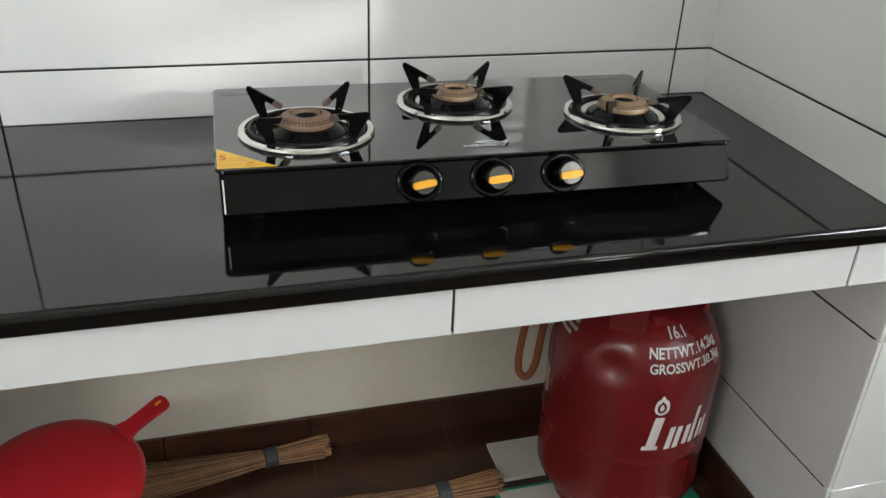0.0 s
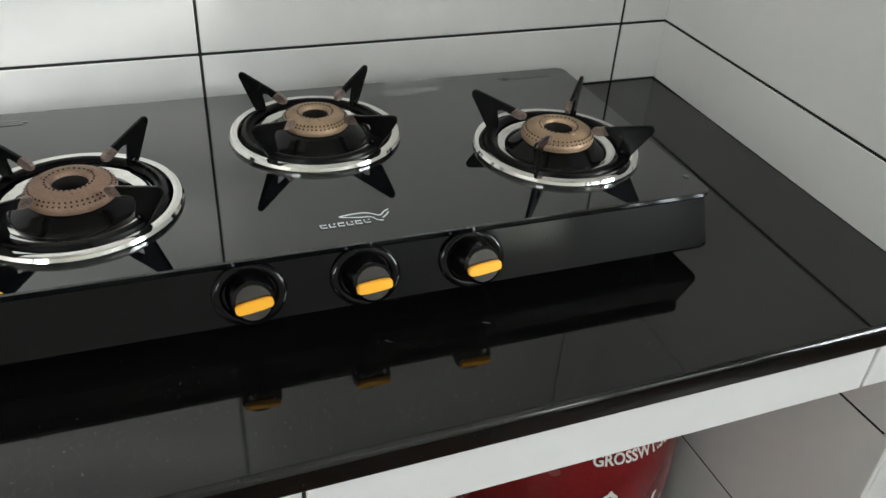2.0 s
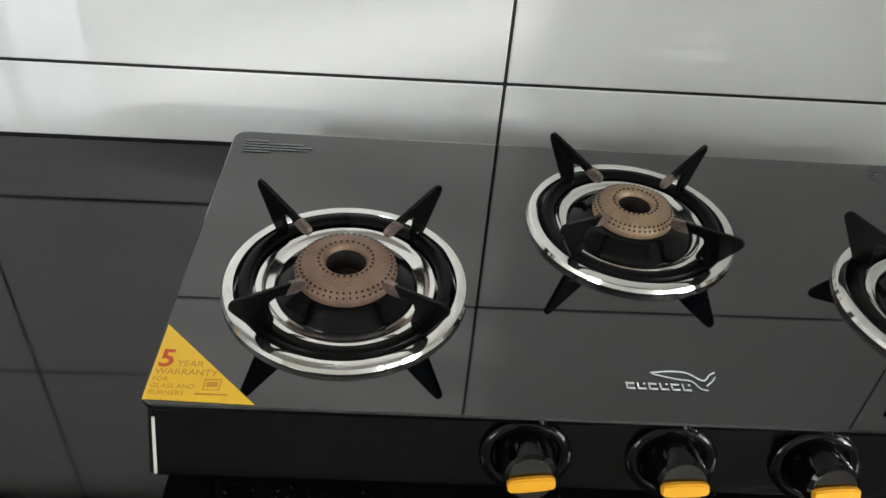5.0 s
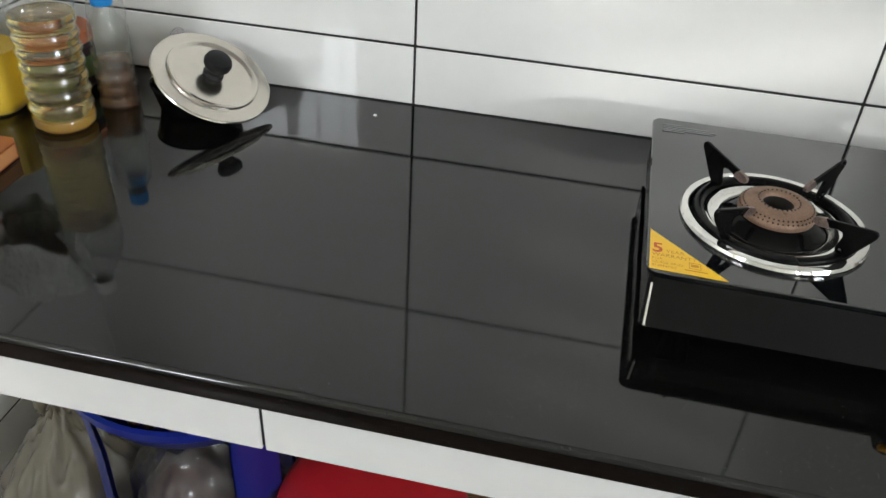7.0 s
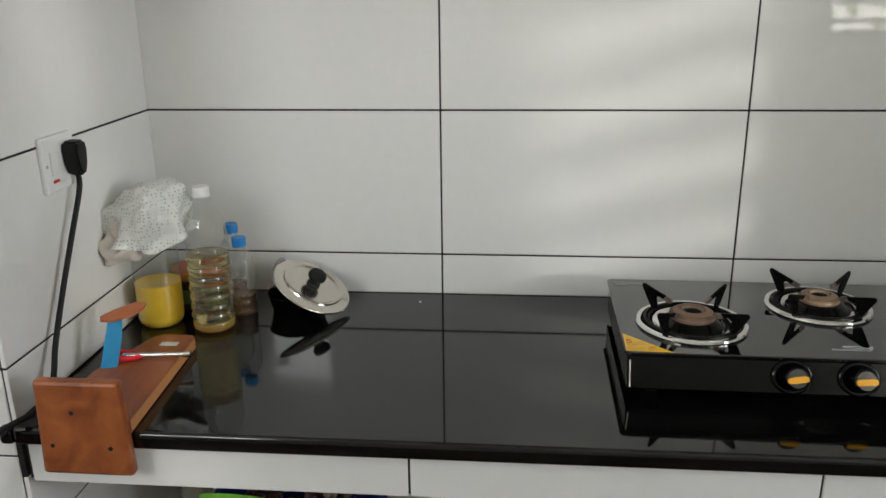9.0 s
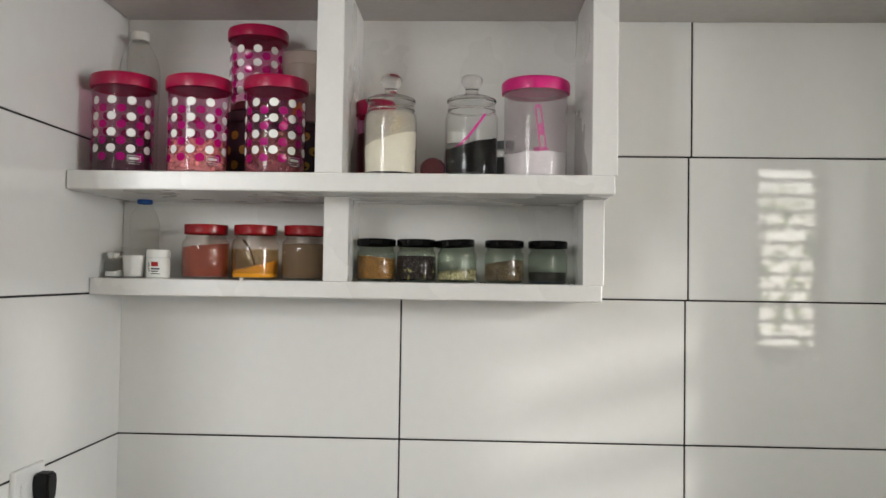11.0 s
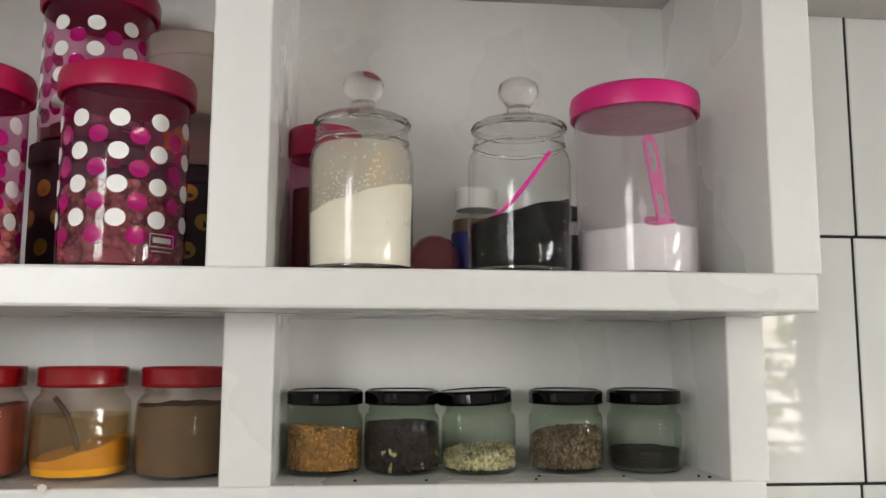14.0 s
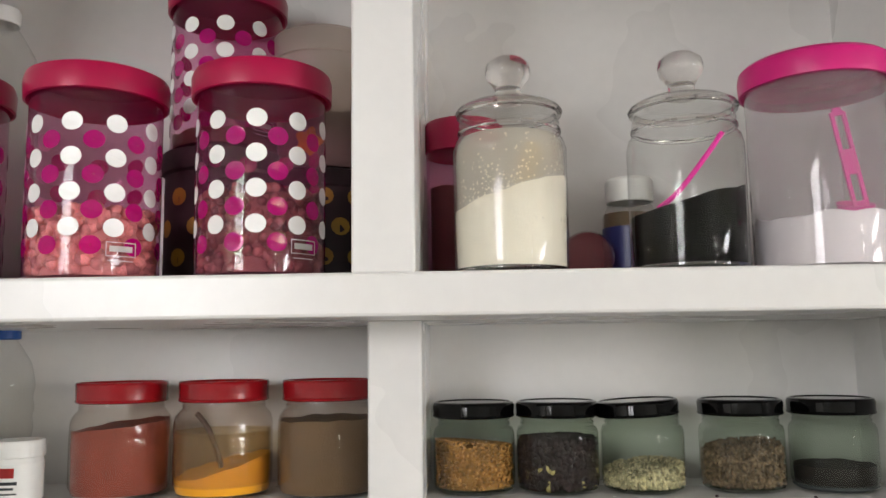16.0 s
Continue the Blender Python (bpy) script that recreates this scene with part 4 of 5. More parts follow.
broom("broom", (0.706, -0.222, FLOOR + 0.004), 3, 0.75, 5, "long brown coconut-rib broom lying on the floor")

tub = thing("pink_tub", "pink plastic tub standing on the floor", "tub", (0.040, -0.350, FLOOR))
part("body", lathe([(0, 0.0), (0.095, 0.0), (0.100, 0.006), (0.120, 0.278), (0.128, 0.284), (0.129, 0.294), (0.123, 0.296), (0.116, 0.280), (0.097, 0.010), (0, 0.008)], 64), PINK_PLASTIC, tub)
sieve = thing("red_strainer", "red plastic strainer bowl with a handle upside down on the tub", "strainer", (0.040, -0.350, FLOOR + 0.294))
sieve.rotation_euler = (radians(4), radians(-8), radians(35))
dome = part("bowl", lathe([(0.1365, 0.0), (0.1395, 0.003), (0.1390, 0.009), (0.134, 0.016), (0.122, 0.024), (0.097, 0.032), (0.060, 0.037), (0, 0.039)], 64), RED_PLASTIC, sieve)
b = plate([(0.128, -0.020), (0.146, -0.014), (0.17, -0.0135), (0.206, -0.015), (0.213, -0.011), (0.215, 0.0), (0.213, 0.011), (0.206, 0.015), (0.17, 0.0135), (0.146, 0.014), (0.128, 0.020)], 0.009, pose(0.0, 0, 0.004, 0, -6, 0))
part("handle", b, RED_PLASTIC, sieve)
part("hang_hole", lathe([(0, 0.0), (0.004, 0.0), (0.004, 0.0004), (0, 0.0004)], 16, pose(0.198, 0, 0.0346, 0, -6, 0) @ Matrix.Diagonal((1.6, 0.7, 1, 1))), ORANGE, sieve)

BX, BY = -0.245, -0.320
rack = thing("blue_basket_rack", "dark blue two-tier plastic vegetable basket stand", "basket", (BX, BY, FLOOR))


def oval(prof, seg=56, sx=1.0, sy=0.82):
    b = lathe(prof, seg)
    for v in b.verts:
        v.co.x *= sx
        v.co.y *= sy
    return b


part("upper_tray", oval([(0, 0.420), (0.122, 0.420), (0.138, 0.428), (0.154, 0.453), (0.160, 0.460), (0.165, 0.464), (0.166, 0.478), (0.158, 0.480), (0.148, 0.460), (0.134, 0.436), (0, 0.430)]), BLUE_PLASTIC, rack)
part("lower_tray", oval([(0, 0.02), (0.125, 0.02), (0.145, 0.03), (0.162, 0.135), (0.169, 0.150), (0.169, 0.160), (0.161, 0.160), (0.136, 0.036), (0, 0.03)]), BLUE_PLASTIC, rack)
for a in (-139, -28, 35, 145):
    b = oval([(0.150, 0.14), (0.144, 0.20), (0.143, 0.38), (0.150, 0.460), (0.157, 0.460), (0.150, 0.38), (0.151, 0.20), (0.156, 0.14), (0.150, 0.14)])
    gone = [f for f in b.faces if abs((math.degrees(math.atan2(f.calc_center_median().y / 0.82, f.calc_center_median().x)) - a + 180) % 360 - 180) > 15]
    bmesh.ops.delete(b, geom=gone, context="FACES")
    part("post", b, BLUE_PLASTIC, rack)
part("lower_rail", oval([(0.158, 0.155), (0.170, 0.158), (0.172, 0.185), (0.166, 0.196), (0.158, 0.19), (0.158, 0.155)]), BLUE_PLASTIC, rack)
for i in range(4):
    a = 360 * i / 4 + 45
    part("foot", lathe([(0, 0), (0.014, 0), (0.016, 0.022), (0, 0.022)], 16), BLUE_PLASTIC, rack).location = (0.10 * math.cos(radians(a)), 0.082 * math.sin(radians(a)), 0)
rnd = random.Random(4)
for i in range(120):
    a, q = rnd.uniform(0, 2 * math.pi), math.sqrt(rnd.random()) * 0.128
    s = rnd.uniform(0.008, 0.013)
    garlic = i % 4 == 0
    name = "garlic_bulb" if garlic else "small_onion"
    ob = part(name, lathe([(0, -0.8 * s), (0.6 * s, -0.72 * s), (0.98 * s, -0.2 * s), (0.9 * s, 0.3 * s), (0.45 * s, 0.75 * s), (0.16 * s, 1.05 * s), (0.12 * s, 1.5 * s), (0, 1.55 * s)], 14), GARLIC if garlic else ONION)
    tagged(ob, "pale papery garlic bulb in the blue basket" if garlic else "small dark shallot in the blue basket", "garlic" if garlic else "shallot", "vegetables in the basket")
    ob.matrix_world = pose(BX + q * math.cos(a), BY - 0.006 + 0.8 * q * math.sin(a), FLOOR + 0.432 + s * 0.85 + (0.017 if i > 45 else 0) + (0.017 if i > 85 else 0) * (1 - 0.6 * q / 0.13), rnd.uniform(-70, 70), rnd.uniform(-70, 70), rnd.uniform(0, 360))
sack = thing("clear_bag", "crumpled clear polythene bag of dark vegetables in the basket", "bag", (BX + 0.03, BY - 0.01, FLOOR + 0.215))
part("film", blob(0.118, 0.100, 0.145, 0.13, 2.6, 2.0, 5), BAG_CLEAR, sack)
part("contents", blob(0.080, 0.075, 0.095, 0.22, 3.6, 5.0), ONION, sack).location = (-0.025, -0.012, -0.03)
bag = thing("carrier_bag", "crumpled off-white plastic carrier bag with knotted handles", "plastic bag", (-0.458, -0.335, FLOOR))
b = blob(0.100, 0.105, 0.18, 0.22, 2.9, 9.0, 5)
for v in b.verts:
    v.co.z = max(v.co.z, -0.145) + 0.145
    k = max(0.0, v.co.z - 0.20) / 0.16
    v.co.x *= 1 - 0.72 * min(1, k)
    v.co.y *= 1 - 0.72 * min(1, k)
part("sack", b, BAG_PLASTIC, bag)
b = blob(0.020, 0.030, 0.105, 0.25, 2.2, 12.0, 3)
for v in b.verts:
    v.co = Vector((v.co.x * (1 + 0.6 * v.co.z / 0.1) + 0.03 * v.co.z / 0.1, v.co.y * (1 + 0.4 * v.co.z / 0.1), v.co.z + 0.43))
part("handle", b, BAG_PLASTIC, bag)
lid = thing("green_lid", "bright green plastic lid leaning out of the vegetable basket", "lid", (-0.345, -0.412, FLOOR + 0.508))
lid.rotation_euler = (radians(-42), 0, 0)
part("body", lathe([(0, 0.0), (0.050, 0.0), (0.058, 0.002), (0.061, 0.006), (0.062, 0.010), (0.060, 0.0105), (0.057, 0.006), (0, 0.0035)], 48), GREEN_LEAF, lid)

# ---- on the worktop ----
Z = TOP
pot = thing("saucepan", "small black saucepan leaning under a tilted steel lid", "saucepan", (-0.290, -0.102, Z))
part("bowl", lathe([(0, 0.0), (0.042, 0.0), (0.050, 0.005), (0.058, 0.036), (0.060, 0.039), (0.0585, 0.040), (0.056, 0.037), (0.048, 0.008), (0, 0.005)], 48), LID_BLACK, pot)
part("handle", tube([(-0.050, 0.022, 0.036), (-0.056, 0.035, 0.055), (-0.050, 0.048, 0.080), (-0.040, 0.052, 0.086), (-0.034, 0.042, 0.076), (-0.044, 0.026, 0.042)], 0.005, 10), MILKY_PLASTIC, pot)
plid = thing("pan_lid", "polished steel lid with a black knob tilted on the saucepan", "lid", (0, 0, 0))
plid.matrix_world = pose(-0.253, -0.120, Z + 0.055, 8, 29, 0)
part("disc", lathe([(0.0795, -0.002), (0.0812, -0.001), (0.0818, 0.0008), (0.0806, 0.0024), (0.078, 0.0030), (0.066, 0.0036), (0.0625, 0.0046), (0.0610, 0.0076), (0.0590, 0.0086), (0.0565, 0.0080), (0.0545, 0.0062), (0.0525, 0.0056), (0.030, 0.0066), (0, 0.0072)], 96), LID_STEEL, plid, "polished steel disc with a raised ring")
part("knob", lathe([(0.0135, 0.0066), (0.0140, 0.0095), (0.0115, 0.0125), (0.0115, 0.0170), (0.0150, 0.0205), (0.0182, 0.0250), (0.0188, 0.0305), (0.0165, 0.0360), (0.010, 0.0385), (0, 0.0390)], 36), RUBBER, plid, "black plastic knob")

ghee = thing("yellow_jar", "clear plastic jar half full of yellow ghee", "jar", (-0.540, -0.190, Z))
part("jar", lathe([(0, 0.001), (0.036, 0.001), (0.042, 0.007), (0.0445, 0.018), (0.0430, 0.024), (0.0445, 0.030), (0.0445, 0.11), (0.0438, 0.15), (0.0405, 0.170), (0.0385, 0.178), (0.0385, 0.195)], 48), CLEAR_BOTTLE, ghee)
part("ghee", lathe([(0, 0.003), (0.035, 0.003), (0.0405, 0.009), (0.0430, 0.018), (0.0416, 0.024), (0.0430, 0.031), (0.0432, 0.082), (0.0430, 0.088), (0.036, 0.085), (0, 0.083)], 48), GHEE, ghee)
cloth = thing("kitchen_cloth", "crumpled white printed cotton cloth draped over the jar", "cloth", (-0.524, -0.215, Z + 0.222))


def drape(rx, ry, top, drop, folds, seed, lean=(0, 0), seg=110, rows=44):
    """A crumpled cloth hung over a round top: deep uneven folds that widen towards a wavering hem."""
    bm = bmesh.new()
    rnd = random.Random(seed)
    ph = [rnd.uniform(0, 6.28) for _ in range(8)]
    off = Vector((seed * 3.7, seed * 1.9, 0))
    grid = []
    for j in range(rows):
        v = j / (rows - 1)
        ring = []
        for i in range(seg):
            a = 2 * math.pi * i / seg
            q = math.sin(min(1.0, v * 1.45) * math.pi / 2) ** 0.8
            hang = max(0.0, v - 0.42) / 0.58
            wave = math.sin(folds * a + ph[0] + 2.2 * v) + 0.6 * math.sin((folds + 3) * a + ph[1] - 3 * v)
            r = q * (1 + 0.15 * wave * (0.45 + hang)) + 0.02 * hang
            x, y = rx * r * math.cos(a), ry * r * math.sin(a)
            z = top * (1 - q ** 2.2) - drop * hang * (1 + 0.28 * math.sin(2 * a + ph[2]) + 0.15 * math.sin(5 * a + ph[3]))
            p = Vector((x, y, z))
            n1 = noise.noise(p * 22 + off)
            crease = 1 - 2 * abs(noise.noise(p * 17 + off * 2))
            d = 0.012 * n1 + 0.015 * crease * (1 - 0.4 * hang) + 0.006 * (1 - 2 * abs(noise.noise(p * 38 + off)))
            p += Vector((math.cos(a) * 0.7, math.sin(a) * 0.7, 0.7)) * d
            p.x += lean[0] * (z / top)
            p.y += lean[1] * (z / top)
            ring.append(bm.verts.new(p))
        grid.append(ring)
    for a, b in zip(grid[1:], grid[2:]):
        for i in range(seg):
            bm.faces.new((a[i], a[(i + 1) % seg], b[(i + 1) % seg], b[i]))
    mid = bm.verts.new(sum((v.co for v in grid[1]), Vector()) / seg)
    for i in range(seg):
        bm.faces.new((mid, grid[1][(i + 1) % seg], grid[1][i]))
    for v in grid[0]:
        bm.verts.remove(v)
    bmesh.ops.recalc_face_normals(bm, faces=bm.faces)
    return bm


fabric = part("fabric", drape(0.066, 0.060, 0.064, 0.044, 5, 7, (0.014, 0.0)), CLOTH, cloth, angle=80)
mod = fabric.modifiers.new("thickness", "SOLIDIFY")
mod.thickness = 0.0012
lining = part("lining_fold", drape(0.044, 0.036, 0.022, 0.030, 3, 15), CLOTH_EDGE, cloth, "beige turned-out lining", angle=80)
lining.location, lining.rotation_euler = (-0.040, -0.032, -0.024), (radians(25), radians(-18), 0)
mod = lining.modifiers.new("thickness", "SOLIDIFY")
mod.thickness = 0.0012


def ribbed(profile_r, z0, z1, n, depth):
    return [(profile_r - depth * (0.5 - 0.5 * math.cos(2 * math.pi * i / 6)), z0 + (z1 - z0) * i / (6 * n)) for i in range(6 * n + 1)]


oil = thing("oil_bottle", "ribbed clear plastic bottle over half full of cooking oil", "bottle", (-0.428, -0.205, Z))
part("bottle", lathe([(0, 0.002), (0.036, 0.001), (0.040, 0.006)] + ribbed(0.041, 0.012, 0.180, 9, 0.0030) + [(0.0405, 0.188), (0.0385, 0.194), (0.0385, 0.200), (0.0345, 0.214), (0.0235, 0.238), (0.0150, 0.254), (0.0138, 0.268)], 48), CLEAR_BOTTLE, oil)
part("oil", lathe([(0, 0.0185), (0.0355, 0.0185)] + ribbed(0.0395, 0.0307, 0.1427, 6, 0.0028) + [(0.0385, 0.152), (0, 0.153)], 48), OIL, oil, "pale yellow cooking oil")
part("base", lathe([(0, 0.0025), (0.0355, 0.0025), (0.0392, 0.007), (0.0392, 0.017), (0, 0.018)], 40), clear("amber_settled_oil", (0.92, 0.66, 0.18), 0.6, (0.92, 0.60, 0.10)), oil, "amber bottle base")
part("cap", lathe([(0.0150, 0.262), (0.0155, 0.263), (0.0155, 0.268), (0.0148, 0.269), (0.0150, 0.279), (0.0138, 0.282), (0, 0.282)], 32), CAP_WHITE, oil, "white screw cap")
dark = thing("dark_jar", "squat dark brown jar with an orange-brown lid behind the bottles", "jar", (-0.506, -0.088, Z))
part("jar", lathe([(0, 0.0), (0.046, 0.0), (0.050, 0.006), (0.050, 0.060), (0.046, 0.066), (0, 0.066)], 48), STONE_DARK, dark)
part("lid", lathe([(0.048, 0.0665), (0.0505, 0.067), (0.0510, 0.071), (0.0500, 0.073), (0.0510, 0.075), (0.0500, 0.083), (0.047, 0.085), (0, 0.0855)], 48), RUSTY, dark, "orange-brown screw lid")
part("label", lathe([(0.0504, 0.018), (0.0506, 0.018), (0.0506, 0.048), (0.0504, 0.048)], 40), LABEL_GREEN, dark)


def small_bottle(at, h, group="small blue-capped bottles"):
    ob = thing("small_bottle", "small dimpled clear bottle with a blue cap", "bottle", at, 0, group)
    part("bottle", lathe([(0, 0.002), (0.023, 0.001), (0.0265, 0.005)] + ribbed(0.0265, 0.010, 0.10 * h, 5, 0.002) + [(0.0265, 0.105 * h), (0.024, 0.122 * h), (0.014, 0.140 * h), (0.012, 0.152 * h)], 32), CLEAR_BOTTLE, ob)
    part("cap", lathe([(0.0135, 0.147 * h), (0.0142, 0.148 * h), (0.0142, 0.163 * h), (0.0132, 0.166 * h), (0, 0.166 * h)], 24), CAP_BLUE, ob)
    part("liquid", lathe([(0, 0.004), (0.023, 0.004), (0.0238, 0.012), (0.0238, 0.042), (0, 0.043)], 32), AMBER, ob)
    return ob


small_bottle((-0.392, -0.130, Z), 0.97)
small_bottle((-0.428, -0.072, Z), 1.03)

stool = thing("coconut_scraper", "reddish wooden coconut scraper stool hanging over the worktop edge", "coconut scraper", (0, 0, 0))
part("seat_board", plate([(-0.548, -0.6015), (-0.412, -0.6015), (-0.428, -0.305), (-0.436, -0.297), (-0.490, -0.297), (-0.504, -0.310), (-0.545, -0.45)], 0.022, pose(0, 0, Z + 0.001)), STOOL_WOOD, stool, smooth=False)
part("raw_edge", plate([(-0.4135, -0.600), (-0.4112, -0.600), (-0.4272, -0.308), (-0.4292, -0.308)], 0.017, pose(0, 0, Z + 0.0035)), SEAM_WOOD, stool, "pale raw wood edge", smooth=False)
b = box(-0.545, -0.410, -0.622, -0.6025, 0.800, 0.955, 0.006)
for v in b.verts:
    v.co.x += (0.04 if v.co.x > -0.48 else -0.04) * (0.88 - v.co.z)
leg = part("leg_panel", b, STOOL_WOOD, stool)
for x, z in ((-0.525, 0.850), (-0.436, 0.848), (-0.488, 0.905)):
    part("screw_hole", lathe([(0, 0), (0.0035, 0), (0.0035, 0.0006), (0, 0.0006)], 12, pose(x, -0.6226, z, 90, 0, 0)), HOLE_SHADE, leg)
part("pale_patch", box(-0.478, -0.446, -0.345, -0.330, Z + 0.0232, Z + 0.0236), CARD, stool, smooth=False)
part("pale_patch", box(-0.525, -0.500, -0.50, -0.485, Z + 0.0232, Z + 0.0236), CARD, stool, smooth=False)
part("blade_arm", plate([(0, 0), (0.026, 0), (0.028, 0.055), (0.024, 0.092), (0.004, 0.092), (0.002, 0.055)], 0.006, pose(-0.540, -0.435, Z + 0.022, 74, 10, 14)), BLUE_METAL, stool, "blue painted steel arm")
b = plate([(-0.036, -0.006), (-0.020, -0.017), (0.012, -0.019), (0.034, -0.010), (0.040, 0.004), (0.026, 0.014), (-0.010, 0.013), (-0.034, 0.006)], 0.004, pose(-0.500, -0.415, Z + 0.114, 12, -10, 30))
part("scraper_blade", b, RUSTY, stool, "orange-brown rusty blade")
peeler = thing("peeler", "red plastic and steel peeler lying on the wooden board", "peeler", (-0.485, -0.405, Z + 0.029), 8)
part("handle", tube([(-0.045, 0.012, 0), (-0.035, 0.018, 0.002), (-0.012, 0.012, 0), (0.0, 0.006, 0), (-0.012, -0.004, 0), (-0.035, -0.008, 0.002)], 0.0048, 8, True), RED_CLEAR, peeler)
part("rod", tube([(-0.03, 0.005, 0.001), (0.03, 0.005, 0.001), (0.078, 0.005, 0.0)], 0.0046, 12), BRUSHED, peeler)
part("tip", lathe([(0, 0), (0.0055, 0), (0.0055, 0.010), (0, 0.010)], 14, pose(0.074, 0.005, 0, 0, 90, 0)), CHROME, peeler)
speck = thing("crumb", "tiny white crumb on the black worktop", "crumb", (-0.042, -0.055, Z))
part("grain", blob(0.0026, 0.002, 0.0016, 0.2, 3, 3, 2), SUGAR, speck).location = (0, 0, 0.0013)

socket = thing("switch_socket", "white switched wall socket on the tiles", "wall socket", (XL, -0.365, 1.222))
part("plate", box(0.0, 0.010, -0.048, 0.048, -0.046, 0.046, 0.003), SWITCH, socket)
part("rocker", box(0.0102, 0.014, -0.032, -0.012, -0.018, 0.022, 0.002), SWITCH, socket)
part("indicator", box(0.0102, 0.0125, -0.030, -0.014, -0.030, -0.025, 0.0008), LABEL_RED, socket)
part("screw", lathe([(0, 0), (0.003, 0), (0.003, 0.001), (0, 0.001)], 12, pose(0.0102, -0.042, 0, 0, 90, 0)), BRUSHED, socket)
plug = thing("power_plug", "black power plug with a hanging cable in the socket", "plug", (XL + 0.0105, -0.345, 1.232))
b = plate([(-0.014, 0.022), (0.014, 0.022), (0.018, 0.006), (0.015, -0.018), (0.006, -0.036), (-0.006, -0.036), (-0.015, -0.018), (-0.018, 0.006)], 0.028, Matrix(((0, 0, 1, 0), (1, 0, 0, 0), (0, 1, 0, 0), (0, 0, 0, 1))))
bmesh.ops.bevel(b, geom=b.edges[:], offset=0.004, segments=2, affect="EDGES")
part("plug_body", b, RUBBER, plug)
part("cable", tube([(0.014, 0, -0.032), (0.014, -0.002, -0.06), (0.012, -0.040, -0.125), (0.010, -0.092, -0.21), (0.012, -0.140, -0.285), (0.022, -0.180, -0.330), (0.018, -0.225, -0.355), (-0.010, -0.300, -0.362), (-0.06, -0.305, -0.45), (-0.09, -0.30, -0.60)], 0.0048, 10), RUBBER, plug, "black mains cable")

# ---- the upper shelf ----
S = 1.7883


def dotted_jar(at, h, contents, seed, label, turn=0.0, body=PINK_CLEAR):
    """A clear canister with rows of printed dots and a crimson lid."""
    ob = thing("dotted_canister", label, "canister", at, turn, "dotted canisters on the shelf")
    k = h / 0.200
    R0, hb = 0.0565, 0.174 * k
    part("canister", lathe([(0, 0.001), (R0 - 0.003, 0.001), (R0, 0.004), (R0, hb), (R0 - 0.001, hb + 0.003)], 56), body, ob)
    part("lid", lathe([(R0 + 0.003, hb - 0.004), (R0 + 0.0052, hb - 0.003), (R0 + 0.0058, hb + 0.014 * k), (R0 + 0.0040, hb + 0.0205 * k), (R0 - 0.002, hb + 0.0235 * k), (0, hb + 0.0245 * k)], 56), LID_CRIMSON, ob)
    for mat_, phase, name, dr in ((WHITE_DOT, 0, "white_dots", 0.0006), (MAGENTA_DOT, 0.5, "magenta_dots", 0.0005)):
        b = bmesh.new()
        for i in range(10):
            for j in range(4):
                ang = (i + phase) * 36
                if not phase and math.sin(radians(ang + turn)) > 0.3:
                    continue
                z = 0.0455 * k + j * 0.0315 * k + (0.0 if not phase else -0.016 * k)
                d = plate([(0.0088 * math.cos(q * math.pi / 8), 0.0080 * math.sin(q * math.pi / 8)) for q in range(16)], 0.00005)
                merge(b, wrap(d, R0 + dr, ang, z))
        tagged(part(name, b, mat_, ob, smooth=False), kind="stuff")
    b = bmesh.new()
    for x, w, y, hh in ((0, 0.026, 0, 0.0008), (0, 0.026, 0.0115, 0.0008), (0, 0.0008, 0, 0.0115), (0.0255, 0.0008, 0, 0.012), (0.003, 0.020, 0.004, 0.005), (0.002, 0.022, -0.004, 0.0008)):
        merge(b, plate([(x, y), (x + w, y), (x + w, y + hh), (x, y + hh)], 0.00005))
    part("maker_print", wrap(b, R0 + 0.0008, -78, 0.020 * k), WHITE_DOT, ob, smooth=False)
    kind, material, z1, size = contents
    part("core", fill(R0 - 0.008 if kind == "peas" else R0 - 0.002, 0.004, z1 - (0.004 if kind == "peas" else 0), 0.05, 0.004, seed), material, ob)
    if kind == "peas":
        tagged(part("peas", grains(520, R0 - 0.001, 0.004, z1, size, seed), material, ob), "loose dried peas", kind="stuff")
    return ob


dotted_jar((-0.529, -0.190, S), 0.192, ("powder", MUSTARD, 0.066, 0), 1, "crimson-lidded polka-dot canister part full of dark seeds", 20)
dotted_jar((-0.382, -0.190, S), 0.189, ("peas", CHICKPEA, 0.060, 0.0115), 2, "crimson-lidded polka-dot canister part full of pale chickpeas", 23)
dotted_jar((-0.232, -0.188, S), 0.189, ("peas", DARKPEA, 0.075, 0.0100), 3, "crimson-lidded polka-dot canister part full of brown peas", 28)
base = thing("dark_canister", "dark plastic canister with yellow dots behind the front row", "canister", (-0.300, -0.072, S))
part("canister", lathe([(0, 0.0), (0.058, 0.0), (0.060, 0.004), (0.060, 0.115), (0.063, 0.118), (0.063, 0.138), (0, 0.140)], 48), STONE_DARK, base)
dotted_jar((-0.300, -0.072, S + 0.1405), 0.178, ("powder", CORIANDER, 0.02, 0), 4, "crimson-lidded polka-dot canister stacked on a dark one", 32, PINK_CLEAR)
base2 = thing("dark_canister", "dark plastic canister with yellow dots under a pale tub", "canister", (-0.198, -0.066, S))
part("canister", lathe([(0, 0.0), (0.047, 0.0), (0.049, 0.004), (0.049, 0.100), (0.0515, 0.102), (0.0515, 0.118), (0, 0.120)], 48), STONE_DARK, base2)
